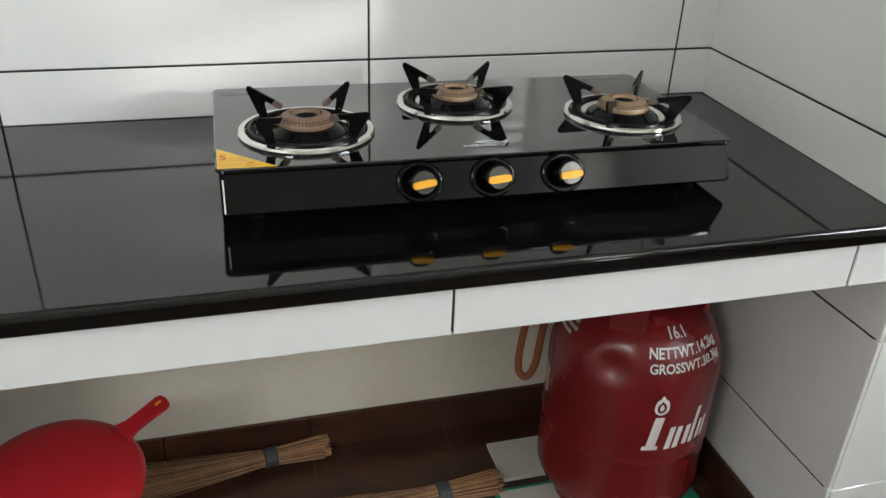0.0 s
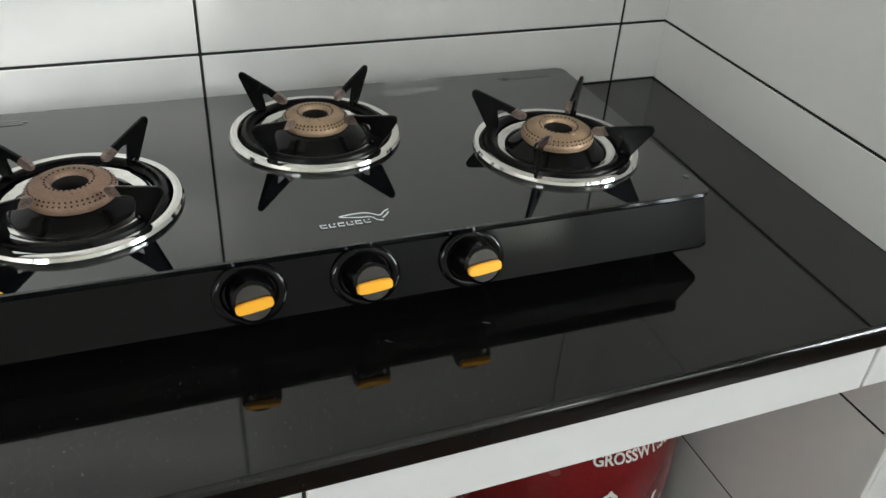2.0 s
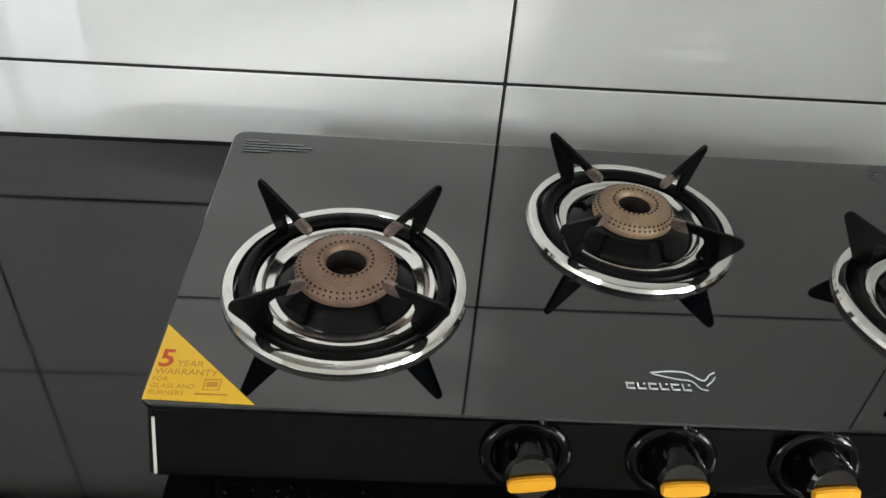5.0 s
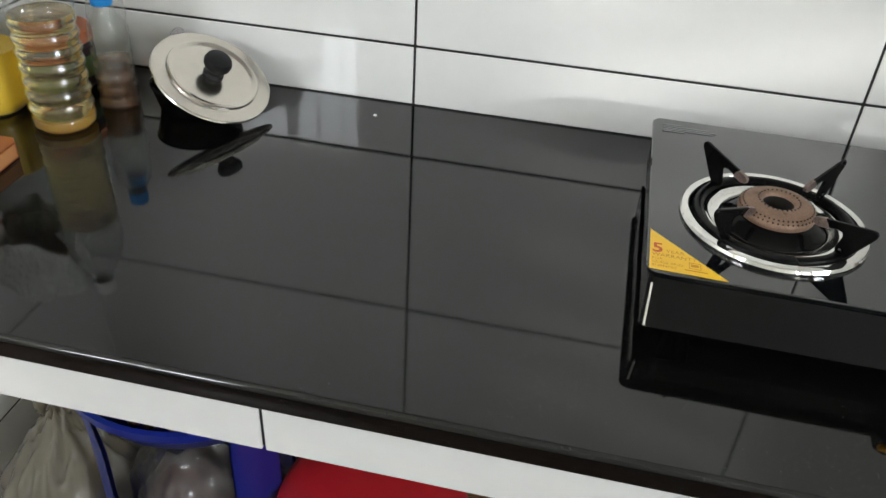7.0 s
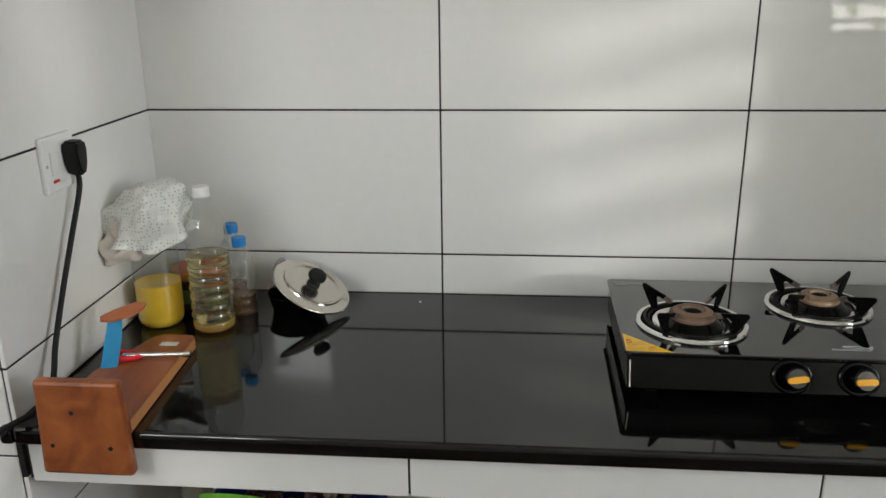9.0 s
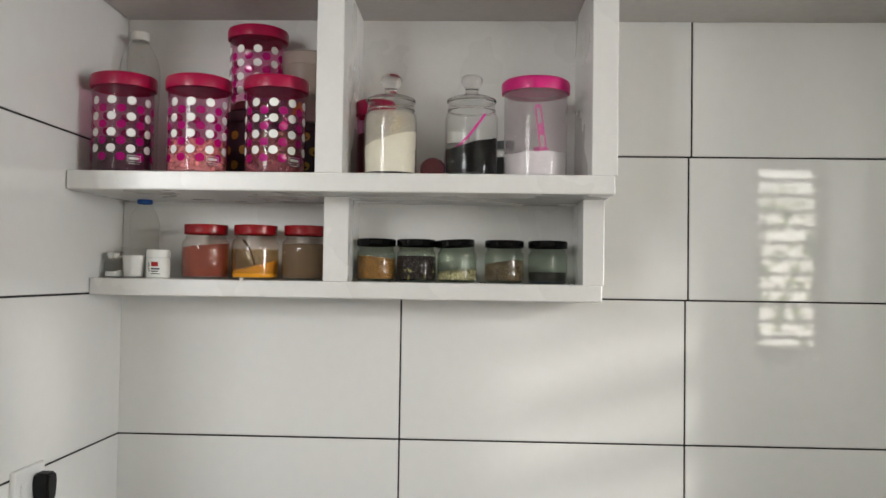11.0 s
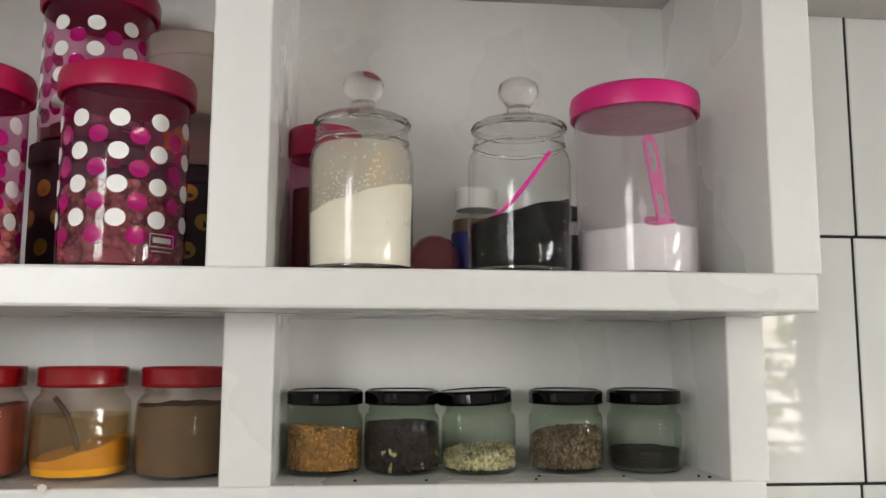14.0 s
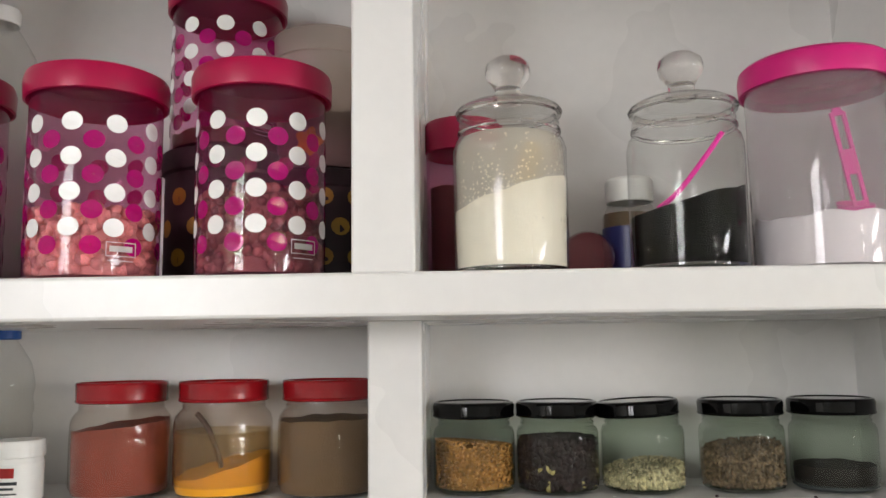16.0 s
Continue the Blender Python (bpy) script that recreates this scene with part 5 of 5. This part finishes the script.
for ob, r in ((base, 0.0604), (base2, 0.0494)):
    b = bmesh.new()
    for i in range(9):
        for j in range(3):
            d = plate([(0.010 * math.cos(q * math.pi / 6), 0.009 * math.sin(q * math.pi / 6)) for q in range(12)], 0.00005)
            merge(b, wrap(d, r, i * 40 + 20 * (j % 2), 0.030 + j * 0.030))
    tagged(part("yellow_dots", b, DULL_YELLOW, ob, smooth=False), kind="stuff")
pale = thing("pale_tub", "translucent pale plastic tub with brown contents", "tub", (-0.198, -0.066, S + 0.1205))
part("tub", lathe([(0, 0.001), (0.045, 0.001), (0.048, 0.012), (0.050, 0.125)], 48), FROSTED, pale)
part("lid", lathe([(0.0525, 0.118), (0.0535, 0.119), (0.0535, 0.142), (0.051, 0.1455), (0, 0.1465)], 48), FROSTED, pale)
part("contents", fill(0.0445, 0.003, 0.055, 0.1, 0.004, 8), CORIANDER, pale)
b = plate([((0.013 + 0.003 * math.cos(5 * q)) * math.cos(q), (0.013 + 0.003 * math.cos(5 * q)) * math.sin(q)) for q in np.linspace(0, 2 * math.pi, 31)[:-1]], 0.00005)
part("yellow_print", wrap(b, 0.0506, -98, 0.024), YELLOW_DOT, pale, "yellow printed flower", smooth=False)
wb = thing("water_bottle", "clear plastic bottle with a white cap behind the canisters", "bottle", (-0.553, -0.062, S))
part("bottle", lathe([(0, 0.002), (0.036, 0.001), (0.040, 0.008)] + ribbed(0.040, 0.02, 0.16, 5, 0.002) + [(0.041, 0.20), (0.041, 0.235), (0.035, 0.262), (0.022, 0.284), (0.016, 0.293), (0.016, 0.300)], 40), CLEAR_PLASTIC, wb)
part("cap", lathe([(0.0175, 0.296), (0.0185, 0.297), (0.0185, 0.311), (0.017, 0.314), (0, 0.314)], 28), CAP_WHITE, wb)


def glass_jar(at, label, group="glass jars with knob lids"):
    ob = thing("glass_jar", label, "glass jar", at, 0, group)
    part("jar", lathe([(0, 0.002), (0.044, 0.001), (0.049, 0.004), (0.0505, 0.010), (0.0505, 0.112), (0.0485, 0.120), (0.0440, 0.125), (0.0435, 0.128), (0.0450, 0.130), (0.0435, 0.133), (0.0450, 0.136), (0.0432, 0.139), (0.0432, 0.142)], 64), GLASS, ob)
    part("base", lathe([(0, 0.0008), (0.046, 0.0008), (0.0498, 0.004), (0.0498, 0.0065), (0, 0.0065)], 48), KNOB_GLASS, ob)
    lid = part("lid", lathe([(0.0425, 0.1435), (0.0465, 0.1440), (0.0475, 0.1465), (0.0465, 0.1495), (0.040, 0.1535), (0.026, 0.1555), (0.016, 0.1575), (0.0125, 0.1615), (0.0120, 0.167)], 64), GLASS, ob)
    part("rim", lathe([(0.0436, 0.1437), (0.0470, 0.1442), (0.0480, 0.1466), (0.0468, 0.1492), (0.0436, 0.1496), (0.0425, 0.1466), (0.0436, 0.1437)], 64), KNOB_GLASS, lid)
    part("neck_ring", lathe([(0.0440, 0.1270), (0.0462, 0.1280), (0.0462, 0.1300), (0.0440, 0.1310), (0.0440, 0.1270)], 64), KNOB_GLASS, ob)
    part("knob", lathe([(0, 0.1580), (0.015, 0.1580), (0.0118, 0.1635), (0.0118, 0.170), (0.0150, 0.1745), (0.0192, 0.1795), (0.0205, 0.1860), (0.0192, 0.1925), (0.014, 0.1975), (0.006, 0.1995), (0, 0.1998)], 40), KNOB_GLASS, lid)
    return ob


flour = glass_jar((-0.010, -0.185, S), "clear glass knob-lidded jar of cream flour, dusty above")
part("flour", fill(0.0490, 0.0068, 0.072, 0.30, 0.002, 3), FLOUR, flour)
b = bmesh.new()
rnd = random.Random(11)
for i in range(300):
    a, z = rnd.gauss(-92, 32), 0.062 + abs(rnd.gauss(0, 0.026))
    s = rnd.uniform(0.0003, 0.0013)
    if z < 0.118:
        d = plate([(s * math.cos(q * 1.2566 + i), s * math.sin(q * 1.2566 + i)) for q in range(5)], 0.00003)
        merge(b, wrap(d, 0.0499, a, z))
tagged(part("flour_dust", b, FLOUR, flour, smooth=False), "flour dust clinging to the glass", kind="stuff")
part("flour_film", lathe([(0.0482, 0.045), (0.0482, 0.108), (0.0470, 0.117), (0.0430, 0.123)], 48), clear("flour_filmed_glass", (0.95, 0.94, 0.92), 0.70, (0.82, 0.77, 0.68)), flour, "dusty flour film inside the glass")
part("yellow_spoon", plate([(-0.006, 0.0), (0.002, 0.0), (0.010, 0.040), (0.006, 0.052), (-0.004, 0.052), (-0.007, 0.035)], 0.003, pose(0.006, -0.030, 0.066, 78, 14, 0)), YELLOW_DOT, flour, "yellow plastic scoop in the flour")
tea = glass_jar((0.145, -0.185, S), "clear glass knob-lidded jar half full of black tea")
part("tea", fill(0.0490, 0.0068, 0.062, 0.26, 0.002, 5), TEA, tea)
part("pink_spoon", tube([(-0.030, -0.020, 0.055), (-0.012, -0.022, 0.070), (0.012, -0.024, 0.100), (0.026, -0.025, 0.1195)], 0.0024, 8), MAGENTA, tea, "magenta plastic spoon")
tin = thing("sugar_canister", "milky plastic canister of sugar with a magenta lid", "canister", (0.268, -0.172, S))
part("canister", lathe([(0, 0.001), (0.057, 0.001), (0.060, 0.004), (0.0605, 0.172)], 64), MILKY_PLASTIC, tin)
part("lid", lathe([(0.0625, 0.1640), (0.0650, 0.1645), (0.0658, 0.178), (0.0645, 0.1850), (0.0600, 0.1888), (0, 0.1905)], 72), LID_MAGENTA, tin)
part("sugar", fill(0.0585, 0.004, 0.046, 0.03, 0.007, 7), SUGAR, tin)
b = bmesh.new()
for out in ([(-0.006, 0.0), (0.006, 0.0), (0.006, 0.006), (-0.006, 0.006)], [(-0.0065, 0.0), (-0.0035, 0.0), (-0.0035, 0.086), (-0.0065, 0.086)], [(0.0035, 0.0), (0.0065, 0.0), (0.0065, 0.086), (0.0035, 0.086)], [(-0.006, 0.083), (0.006, 0.083), (0.003, 0.090), (-0.003, 0.090)], [(-0.005, 0.030), (0.005, 0.030), (0.005, 0.052), (-0.005, 0.052)]):
    merge(b, plate(out, 0.003))
bmesh.ops.transform(b, matrix=pose(0.012, -0.044, 0.050, 84, -7, 0), verts=b.verts)
part("scoop_handle", b, MAGENTA, tin, "magenta plastic measuring scoop")
part("scoop_bowl", lathe([(0, 0), (0.012, 0.001), (0.015, 0.012), (0.013, 0.012), (0, 0.003)], 28, pose(0.008, -0.040, 0.043, 20, 0, 0)), MAGENTA, tin)
redj = thing("red_lid_jar", "crimson-lidded dotted jar behind the flour", "jar", (-0.052, -0.076, S))
part("jar", lathe([(0, 0.0), (0.036, 0.0), (0.038, 0.004), (0.038, 0.140)], 40), PINK_CLEAR, redj)
part("core", fill(0.034, 0.004, 0.10, 0, 0.003, 2), DARKPEA, redj)
part("lid", lathe([(0.039, 0.135), (0.041, 0.136), (0.041, 0.163), (0.038, 0.168), (0, 0.169)], 40), LID_CRIMSON, redj)
ball = thing("pink_round_box", "small round translucent pink plastic box standing on edge", "box", (0.068, -0.105, S + 0.0260))
part("shell", lathe([(0, -0.012), (0.021, -0.011), (0.0255, -0.004), (0.0255, 0.004), (0.021, 0.011), (0, 0.012)], 40, pose(0, 0, 0, 78, 0, 0)), PALE_BALL, ball)
pill = thing("medicine_bottle", "clear bottle with a white cap and navy label", "bottle", (0.118, -0.068, S))
part("bottle", lathe([(0, 0.0), (0.026, 0.001), (0.028, 0.004), (0.028, 0.070), (0.022, 0.082), (0.019, 0.086)], 40), CLEAR_PLASTIC, pill)
part("label", lathe([(0.0283, 0.014), (0.0285, 0.014), (0.0285, 0.058), (0.0283, 0.058)], 40), LABEL_BLUE, pill)
part("powder", fill(0.0265, 0.003, 0.072, 0, 0.002, 3), CORIANDER, pill)
part("cap", lathe([(0.022, 0.084), (0.024, 0.085), (0.024, 0.106), (0.022, 0.109), (0, 0.109)], 32), CAP_WHITE, pill)
pill2 = thing("medicine_bottle", "dark-labelled bottle behind the tea jar", "bottle", (0.214, -0.066, S))
part("bottle", lathe([(0, 0.0), (0.022, 0.001), (0.024, 0.004), (0.024, 0.066), (0.018, 0.074), (0, 0.076)], 32), CLEAR_PLASTIC, pill2)
part("label", lathe([(0.0243, 0.012), (0.0245, 0.012), (0.0245, 0.056), (0.0243, 0.056)], 32), LABEL_INK, pill2)
part("cap", lathe([(0.0185, 0.0745), (0.020, 0.075), (0.020, 0.090), (0, 0.091)], 32), LABEL_INK, pill2)

# ---- the lower shelf ----
S2 = 1.5883


def spice_jar(at, label, contents, seed, tilt=0.0, turn=0.0):
    """A squat green-tinged glass jar with a black screw lid."""
    ob = thing("spice_jar", label, "spice jar", at, turn, "black-lidded spice jars")
    part("jar", lathe([(0, 0.002), (0.030, 0.001), (0.0365, 0.003), (0.0395, 0.008), (0.0400, 0.014), (0.0400, 0.056), (0.0385, 0.061), (0.0355, 0.0635), (0.0362, 0.066), (0.0350, 0.068), (0.0362, 0.070), (0.0355, 0.073)], 56), GREEN_GLASS, ob)
    part("base", lathe([(0, 0.0008), (0.034, 0.0008), (0.0385, 0.004), (0.037, 0.006), (0, 0.0055)], 40), LABEL_INK if contents[0] is MUSTARD else GREEN_GLASS, ob)
    lid = part("lid", lathe([(0.0380, 0.0715), (0.0400, 0.0720), (0.0405, 0.0735), (0.0398, 0.0750), (0.0403, 0.0830), (0.0390, 0.0860), (0.0365, 0.0868), (0.0355, 0.0860), (0, 0.0860)], 64), LID_BLACK, ob)
    lid.rotation_euler = (0, radians(tilt), 0)
    material, z1, size, stretch, heap = contents
    part("core", fill(0.0372 if not size else 0.0345, 0.006, z1 - (0.004 if size else 0), heap * 22, 0.002, seed, 0.6), material, ob)
    if size:
        tagged(part("seeds", grains(1500, 0.0390, 0.006, z1, size, seed, stretch, heap), material, ob), "loose whole seeds", kind="stuff")
    return ob


JY = -0.076
spice_jar((-0.046, JY, S2), "green-tinged glass jar of tan fenugreek with a black lid", (FENUGREEK, 0.047, 0.0030, 1.3, -0.004), 21)
cl = spice_jar((0.036, JY, S2), "green-tinged glass jar of dark dried spices with a black lid", (CLOVES, 0.048, 0.0070, 1.8, 0.0), 22)
tagged(part("pods", grains(46, 0.0398, 0.006, 0.026, 0.0080, 44, 1.8), CARDAMOM, cl), "pale cardamom pods", kind="stuff")
spice_jar((0.119, JY, S2), "green-tinged glass jar with pale fennel and a black lid askew", (FENNEL, 0.022, 0.0036, 2.0, 0.005), 23, -3)
spice_jar((0.215, JY, S2), "green-tinged glass jar of brown cumin with a black lid", (CUMIN, 0.040, 0.0034, 2.0, 0.006), 24)
spice_jar((0.303, JY, S2), "green-tinged glass jar of dark mustard seed with a black lid", (MUSTARD, 0.023, 0.0, 1.0, 0.0), 25)


def powder_jar(at, label, material, z1, slope, seed):
    """A rounded glass jar with a dark red screw lid."""
    ob = thing("powder_jar", label, "spice jar", at, 0, "red-lidded powder jars")
    part("jar", lathe([(0, 0.002), (0.036, 0.001), (0.044, 0.004), (0.0475, 0.012), (0.0480, 0.030), (0.0477, 0.070), (0.0462, 0.0765), (0.0425, 0.0815), (0.0395, 0.0845), (0.0405, 0.0865), (0.0395, 0.0885), (0.0400, 0.094)], 56), WARM_GLASS, ob)
    part("lid", lathe([(0.0415, 0.0905), (0.0430, 0.0910), (0.0440, 0.0925), (0.0432, 0.0940), (0.0435, 0.1060), (0.0440, 0.1085), (0.0430, 0.1105), (0.0405, 0.1105), (0.0395, 0.1085), (0, 0.1080)], 64), LID_RED, ob)
    part("powder", fill(0.0460, 0.005, z1, slope, 0.003, seed, 0.3), material, ob)
    return ob


powder_jar((-0.397, -0.082, S2), "glass jar of red chilli powder with a dark red lid", CHILLI, 0.068, 0.12, 31)
tj = powder_jar((-0.294, -0.082, S2), "glass jar with turmeric and a spoon, dark red lid", TURMERIC, 0.028, 0.25, 32)
part("spoon", tube([(0.004, -0.018, 0.028), (0.0, -0.022, 0.045), (-0.008, -0.024, 0.066), (-0.020, -0.022, 0.080)], 0.0026, 8), mat("dark_brown_spoon", (0.055, 0.028, 0.016), 0.5, var=0.2), tj, "dark brown spoon handle")
part("dusting", lathe([(0.0466, 0.012), (0.0472, 0.03), (0.0462, 0.062)], 48), clear("turmeric_dust", (0.95, 0.88, 0.72), 0.20, (0.6, 0.42, 0.16)), tj)
powder_jar((-0.191, -0.082, S2), "glass jar full of brown coriander powder, dark red lid", CORIANDER, 0.073, 0.02, 33)
bt = thing("plastic_bottle", "empty ribbed clear bottle with a navy cap", "bottle", (-0.542, -0.044, S2))
part("bottle", lathe([(0, 0.002), (0.026, 0.001), (0.030, 0.006)] + ribbed(0.031, 0.02, 0.105, 4, 0.002) + [(0.031, 0.11), (0.027, 0.130), (0.016, 0.148), (0.0125, 0.154), (0.0125, 0.160)], 40), CLEAR_PLASTIC, bt)
part("cap", lathe([(0.0145, 0.155), (0.0155, 0.156), (0.0155, 0.166), (0.0145, 0.1685), (0, 0.1685)], 28), CAP_NAVY, bt)
salt = thing("salt_shaker", "small glass shaker with a steel lid and a little salt", "salt shaker", (-0.577, -0.100, S2))
part("jar", lathe([(0, 0.001), (0.020, 0.001), (0.022, 0.004), (0.022, 0.026), (0.016, 0.036), (0.014, 0.040)], 10), GLASS, salt)
part("lid", lathe([(0.0145, 0.039), (0.016, 0.040), (0.016, 0.050), (0.0145, 0.0525), (0, 0.053)], 28), BRUSHED, salt)
part("salt", fill(0.0195, 0.003, 0.013, 0.1, 0.002, 6), SUGAR, salt)
cup = thing("measuring_cup", "small clear cup filled with white salt", "cup", (-0.534, -0.112, S2))
part("cup", lathe([(0, 0.001), (0.017, 0.001), (0.019, 0.004), (0.0245, 0.060), (0.0250, 0.062)], 36), CLEAR_PLASTIC, cup)
part("salt", lathe([(0, 0.003), (0.0165, 0.003), (0.0183, 0.006), (0.0225, 0.045), (0, 0.046)], 36), SUGAR, cup)
med = thing("tablet_bottle", "small white tablet bottle with a printed label", "bottle", (-0.485, -0.108, S2))
part("bottle", lathe([(0, 0.0), (0.021, 0.0), (0.023, 0.003), (0.023, 0.036), (0.0215, 0.040), (0.0215, 0.042)], 36), CAP_WHITE, med)
part("cap", lathe([(0.0225, 0.0415), (0.0235, 0.042), (0.0235, 0.055), (0.022, 0.0575), (0, 0.058)], 36), CAP_WHITE, med)
b = bmesh.new()
merge(b, plate([(-0.006, 0.024), (0.008, 0.024), (0.008, 0.033), (-0.006, 0.033)], 0.00005))
part("label_block", wrap(b, 0.0233, -90, 0), LABEL_RED, med, smooth=False)
b = bmesh.new()
for x, w, y, h in ((-0.006, 0.017, 0.0175, 0.003), (-0.006, 0.014, 0.0130, 0.0022), (-0.006, 0.017, 0.0085, 0.0015)):
    merge(b, plate([(x, y), (x + w, y), (x + w, y + h), (x, y + h)], 0.00005))
part("label_bars", wrap(b, 0.0233, -90, 0), LABEL_INK, med, smooth=False)
b = bmesh.new()
for x, y in ((-0.013, 0.030), (-0.011, 0.026), (-0.0145, 0.024), (-0.012, 0.019), (-0.0105, 0.015)):
    merge(b, plate([(x + 0.002 * math.cos(q), y + 0.0016 * math.sin(q)) for q in range(6)], 0.00005))
part("label_leaf", wrap(b, 0.0233, -90, 0), LABEL_GREEN, med, smooth=False)
stain = tagged(part("paint_chip", plate([(0.004 * math.cos(q) * (1 + 0.3 * math.sin(3 * q)), 0.0045 * math.sin(q)) for q in np.linspace(0, 6.0, 12)], 0.0012, pose(-0.3, -0.1592, 1.5885, 90, 0, 0)), CLOTH_EDGE), "beige paint chip on the shelf edge", "paint chip")

rnd = random.Random(8)
for i, x in enumerate((-0.012, 0.058, 0.168, 0.176, 0.262, 0.340, 0.349)):
    seed = part("spilled_seed", blob(0.0022, 0.0015, 0.0012, 0.15, 2, i, 1), CLOVES)
    tagged(seed, "tiny dark seed spilled on the white shelf", "seed", "spilled seeds")
    seed.matrix_world = pose(x, -0.132 + rnd.uniform(-0.012, 0.012), S2 + 0.0011, 0, 0, rnd.uniform(0, 180))


# ---- tiles ----
meshes = {}


def piece(name, parent, x0, x1, y0, y1, z0, z1, material, bevel=0.0012):
    key = (round(x1 - x0, 4), round(y1 - y0, 4), round(z1 - z0, 4), material.name)
    if key not in meshes:
        bm = box(-key[0] / 2, key[0] / 2, -key[1] / 2, key[1] / 2, -key[2] / 2, key[2] / 2, bevel, seg=1)
        me = bpy.data.meshes.new(name)
        bm.to_mesh(me)
        bm.free()
        me.materials.append(material)
        meshes[key] = me
    ob = new(name, meshes[key])
    ob.parent, ob.location = parent, ((x0 + x1) / 2, (y0 + y1) / 2, (z0 + z1) / 2)
    return ob


G = 0.0018
PITCH = 0.3035
ROWS_UP = [(TOP - 0.002, 0.95)] + [(0.95 + PITCH * i, 0.95 + PITCH * (i + 1)) for i in range(4)]
for z0, z1 in ROWS_UP:
    slip = 0.012 if z0 > 1.8 else 0.006 if z0 > 1.5 else 0.0  # the upper courses were laid a little off the joint
    for x0, x1 in ((XL - 0.004, 0.0), (0.0, 0.6 + slip), (0.6 + slip, 1.2 + slip), (1.2 + slip, XR + 0.004)):
        piece("tile", wall_north, x0 + G, x1 - G, 0.0, 0.008, z0 + G, z1 - G, TILE)
LOW = [(FLOOR, 0.3430), (0.3430, 0.6465)]
SIDE = LOW + [(0.6465, 0.764)] + ROWS_UP
for z0, z1 in SIDE:
    piece("tile", wall_niche_left, XL - 0.008, XL, YF, -0.0005, z0 + G, z1 - G, TILE)
    piece("tile", wall_right_upper if z0 > 0.8 else wall_niche_right, XR, XR + 0.008, YF, -0.0005, z0 + G, z1 - G, TILE)
FRONT = LOW + [(0.6465, 0.80), (0.80, 0.95)] + [(0.95 + PITCH * i, 0.95 + PITCH * (i + 1)) for i in range(5)]
for z0, z1 in FRONT:
    piece("tile", wall_front_right, (XF if z0 > 0.79 else XR) + 0.0085, 1.4135, YF - 0.0005, YF + 0.008, z0 + G, z1 - G, TILE)
    for x1 in (XL - 0.0085, XL - 0.6085):
        piece("tile", wall_front_left, max(ROOM_L, x1 - 0.6) + G, x1 - G, YF - 0.0005, YF + 0.008, z0 + G, z1 - G, TILE)
# the white band under the worktop's edge
for x0, x1 in ((XL + 0.0085, 0.0), (0.0, 0.595), (0.595, 1.18), (1.18, XR)):
    piece("tile", support, x0 + G, x1 - G, YF - 0.001, YF + 0.012, 0.758, 0.8325, TILE)
piece("grout_backing", support, XL + 0.004, XR - 0.004, YF + 0.002, YF + 0.0115, 0.7605, 0.8322, GROUT)
# floor and skirting
for i in range(-9, 7):
    for k in range(9):
        x0, y1 = 0.766 + 0.3 * i, -0.002 - 0.3 * k
        x1, y0 = min(x0 + 0.3, ROOM_R), max(y1 - 0.3, YB)
        x0 = max(x0, ROOM_L)
        if x1 - x0 > 0.02:
            piece("floor_tile", bpy.data.objects["floor"], x0 + G, x1 - G, y0 + G, y1 - G, FLOOR - 0.008, FLOOR, BROWN)
for i in range(-5, 2):
    x0, x1 = max(XL, 0.766 + 0.3 * i), min(XR, 1.066 + 0.3 * i)
    if x1 - x0 > 0.02:
        piece("skirting_tile", skirting, x0 + G, x1 - G, -0.012, -0.004, FLOOR + 0.001, 0.188, BROWN)
for x0, x1, wall in ((XL, XL + 0.009, skirting), (XR - 0.009, XR, wall_niche_right)):
    for y0 in (-0.57, -0.30):
        piece("skirting_tile", wall, x0, x1, y0 + G, y0 + 0.28 - G, FLOOR + 0.001, 0.184, BROWN)
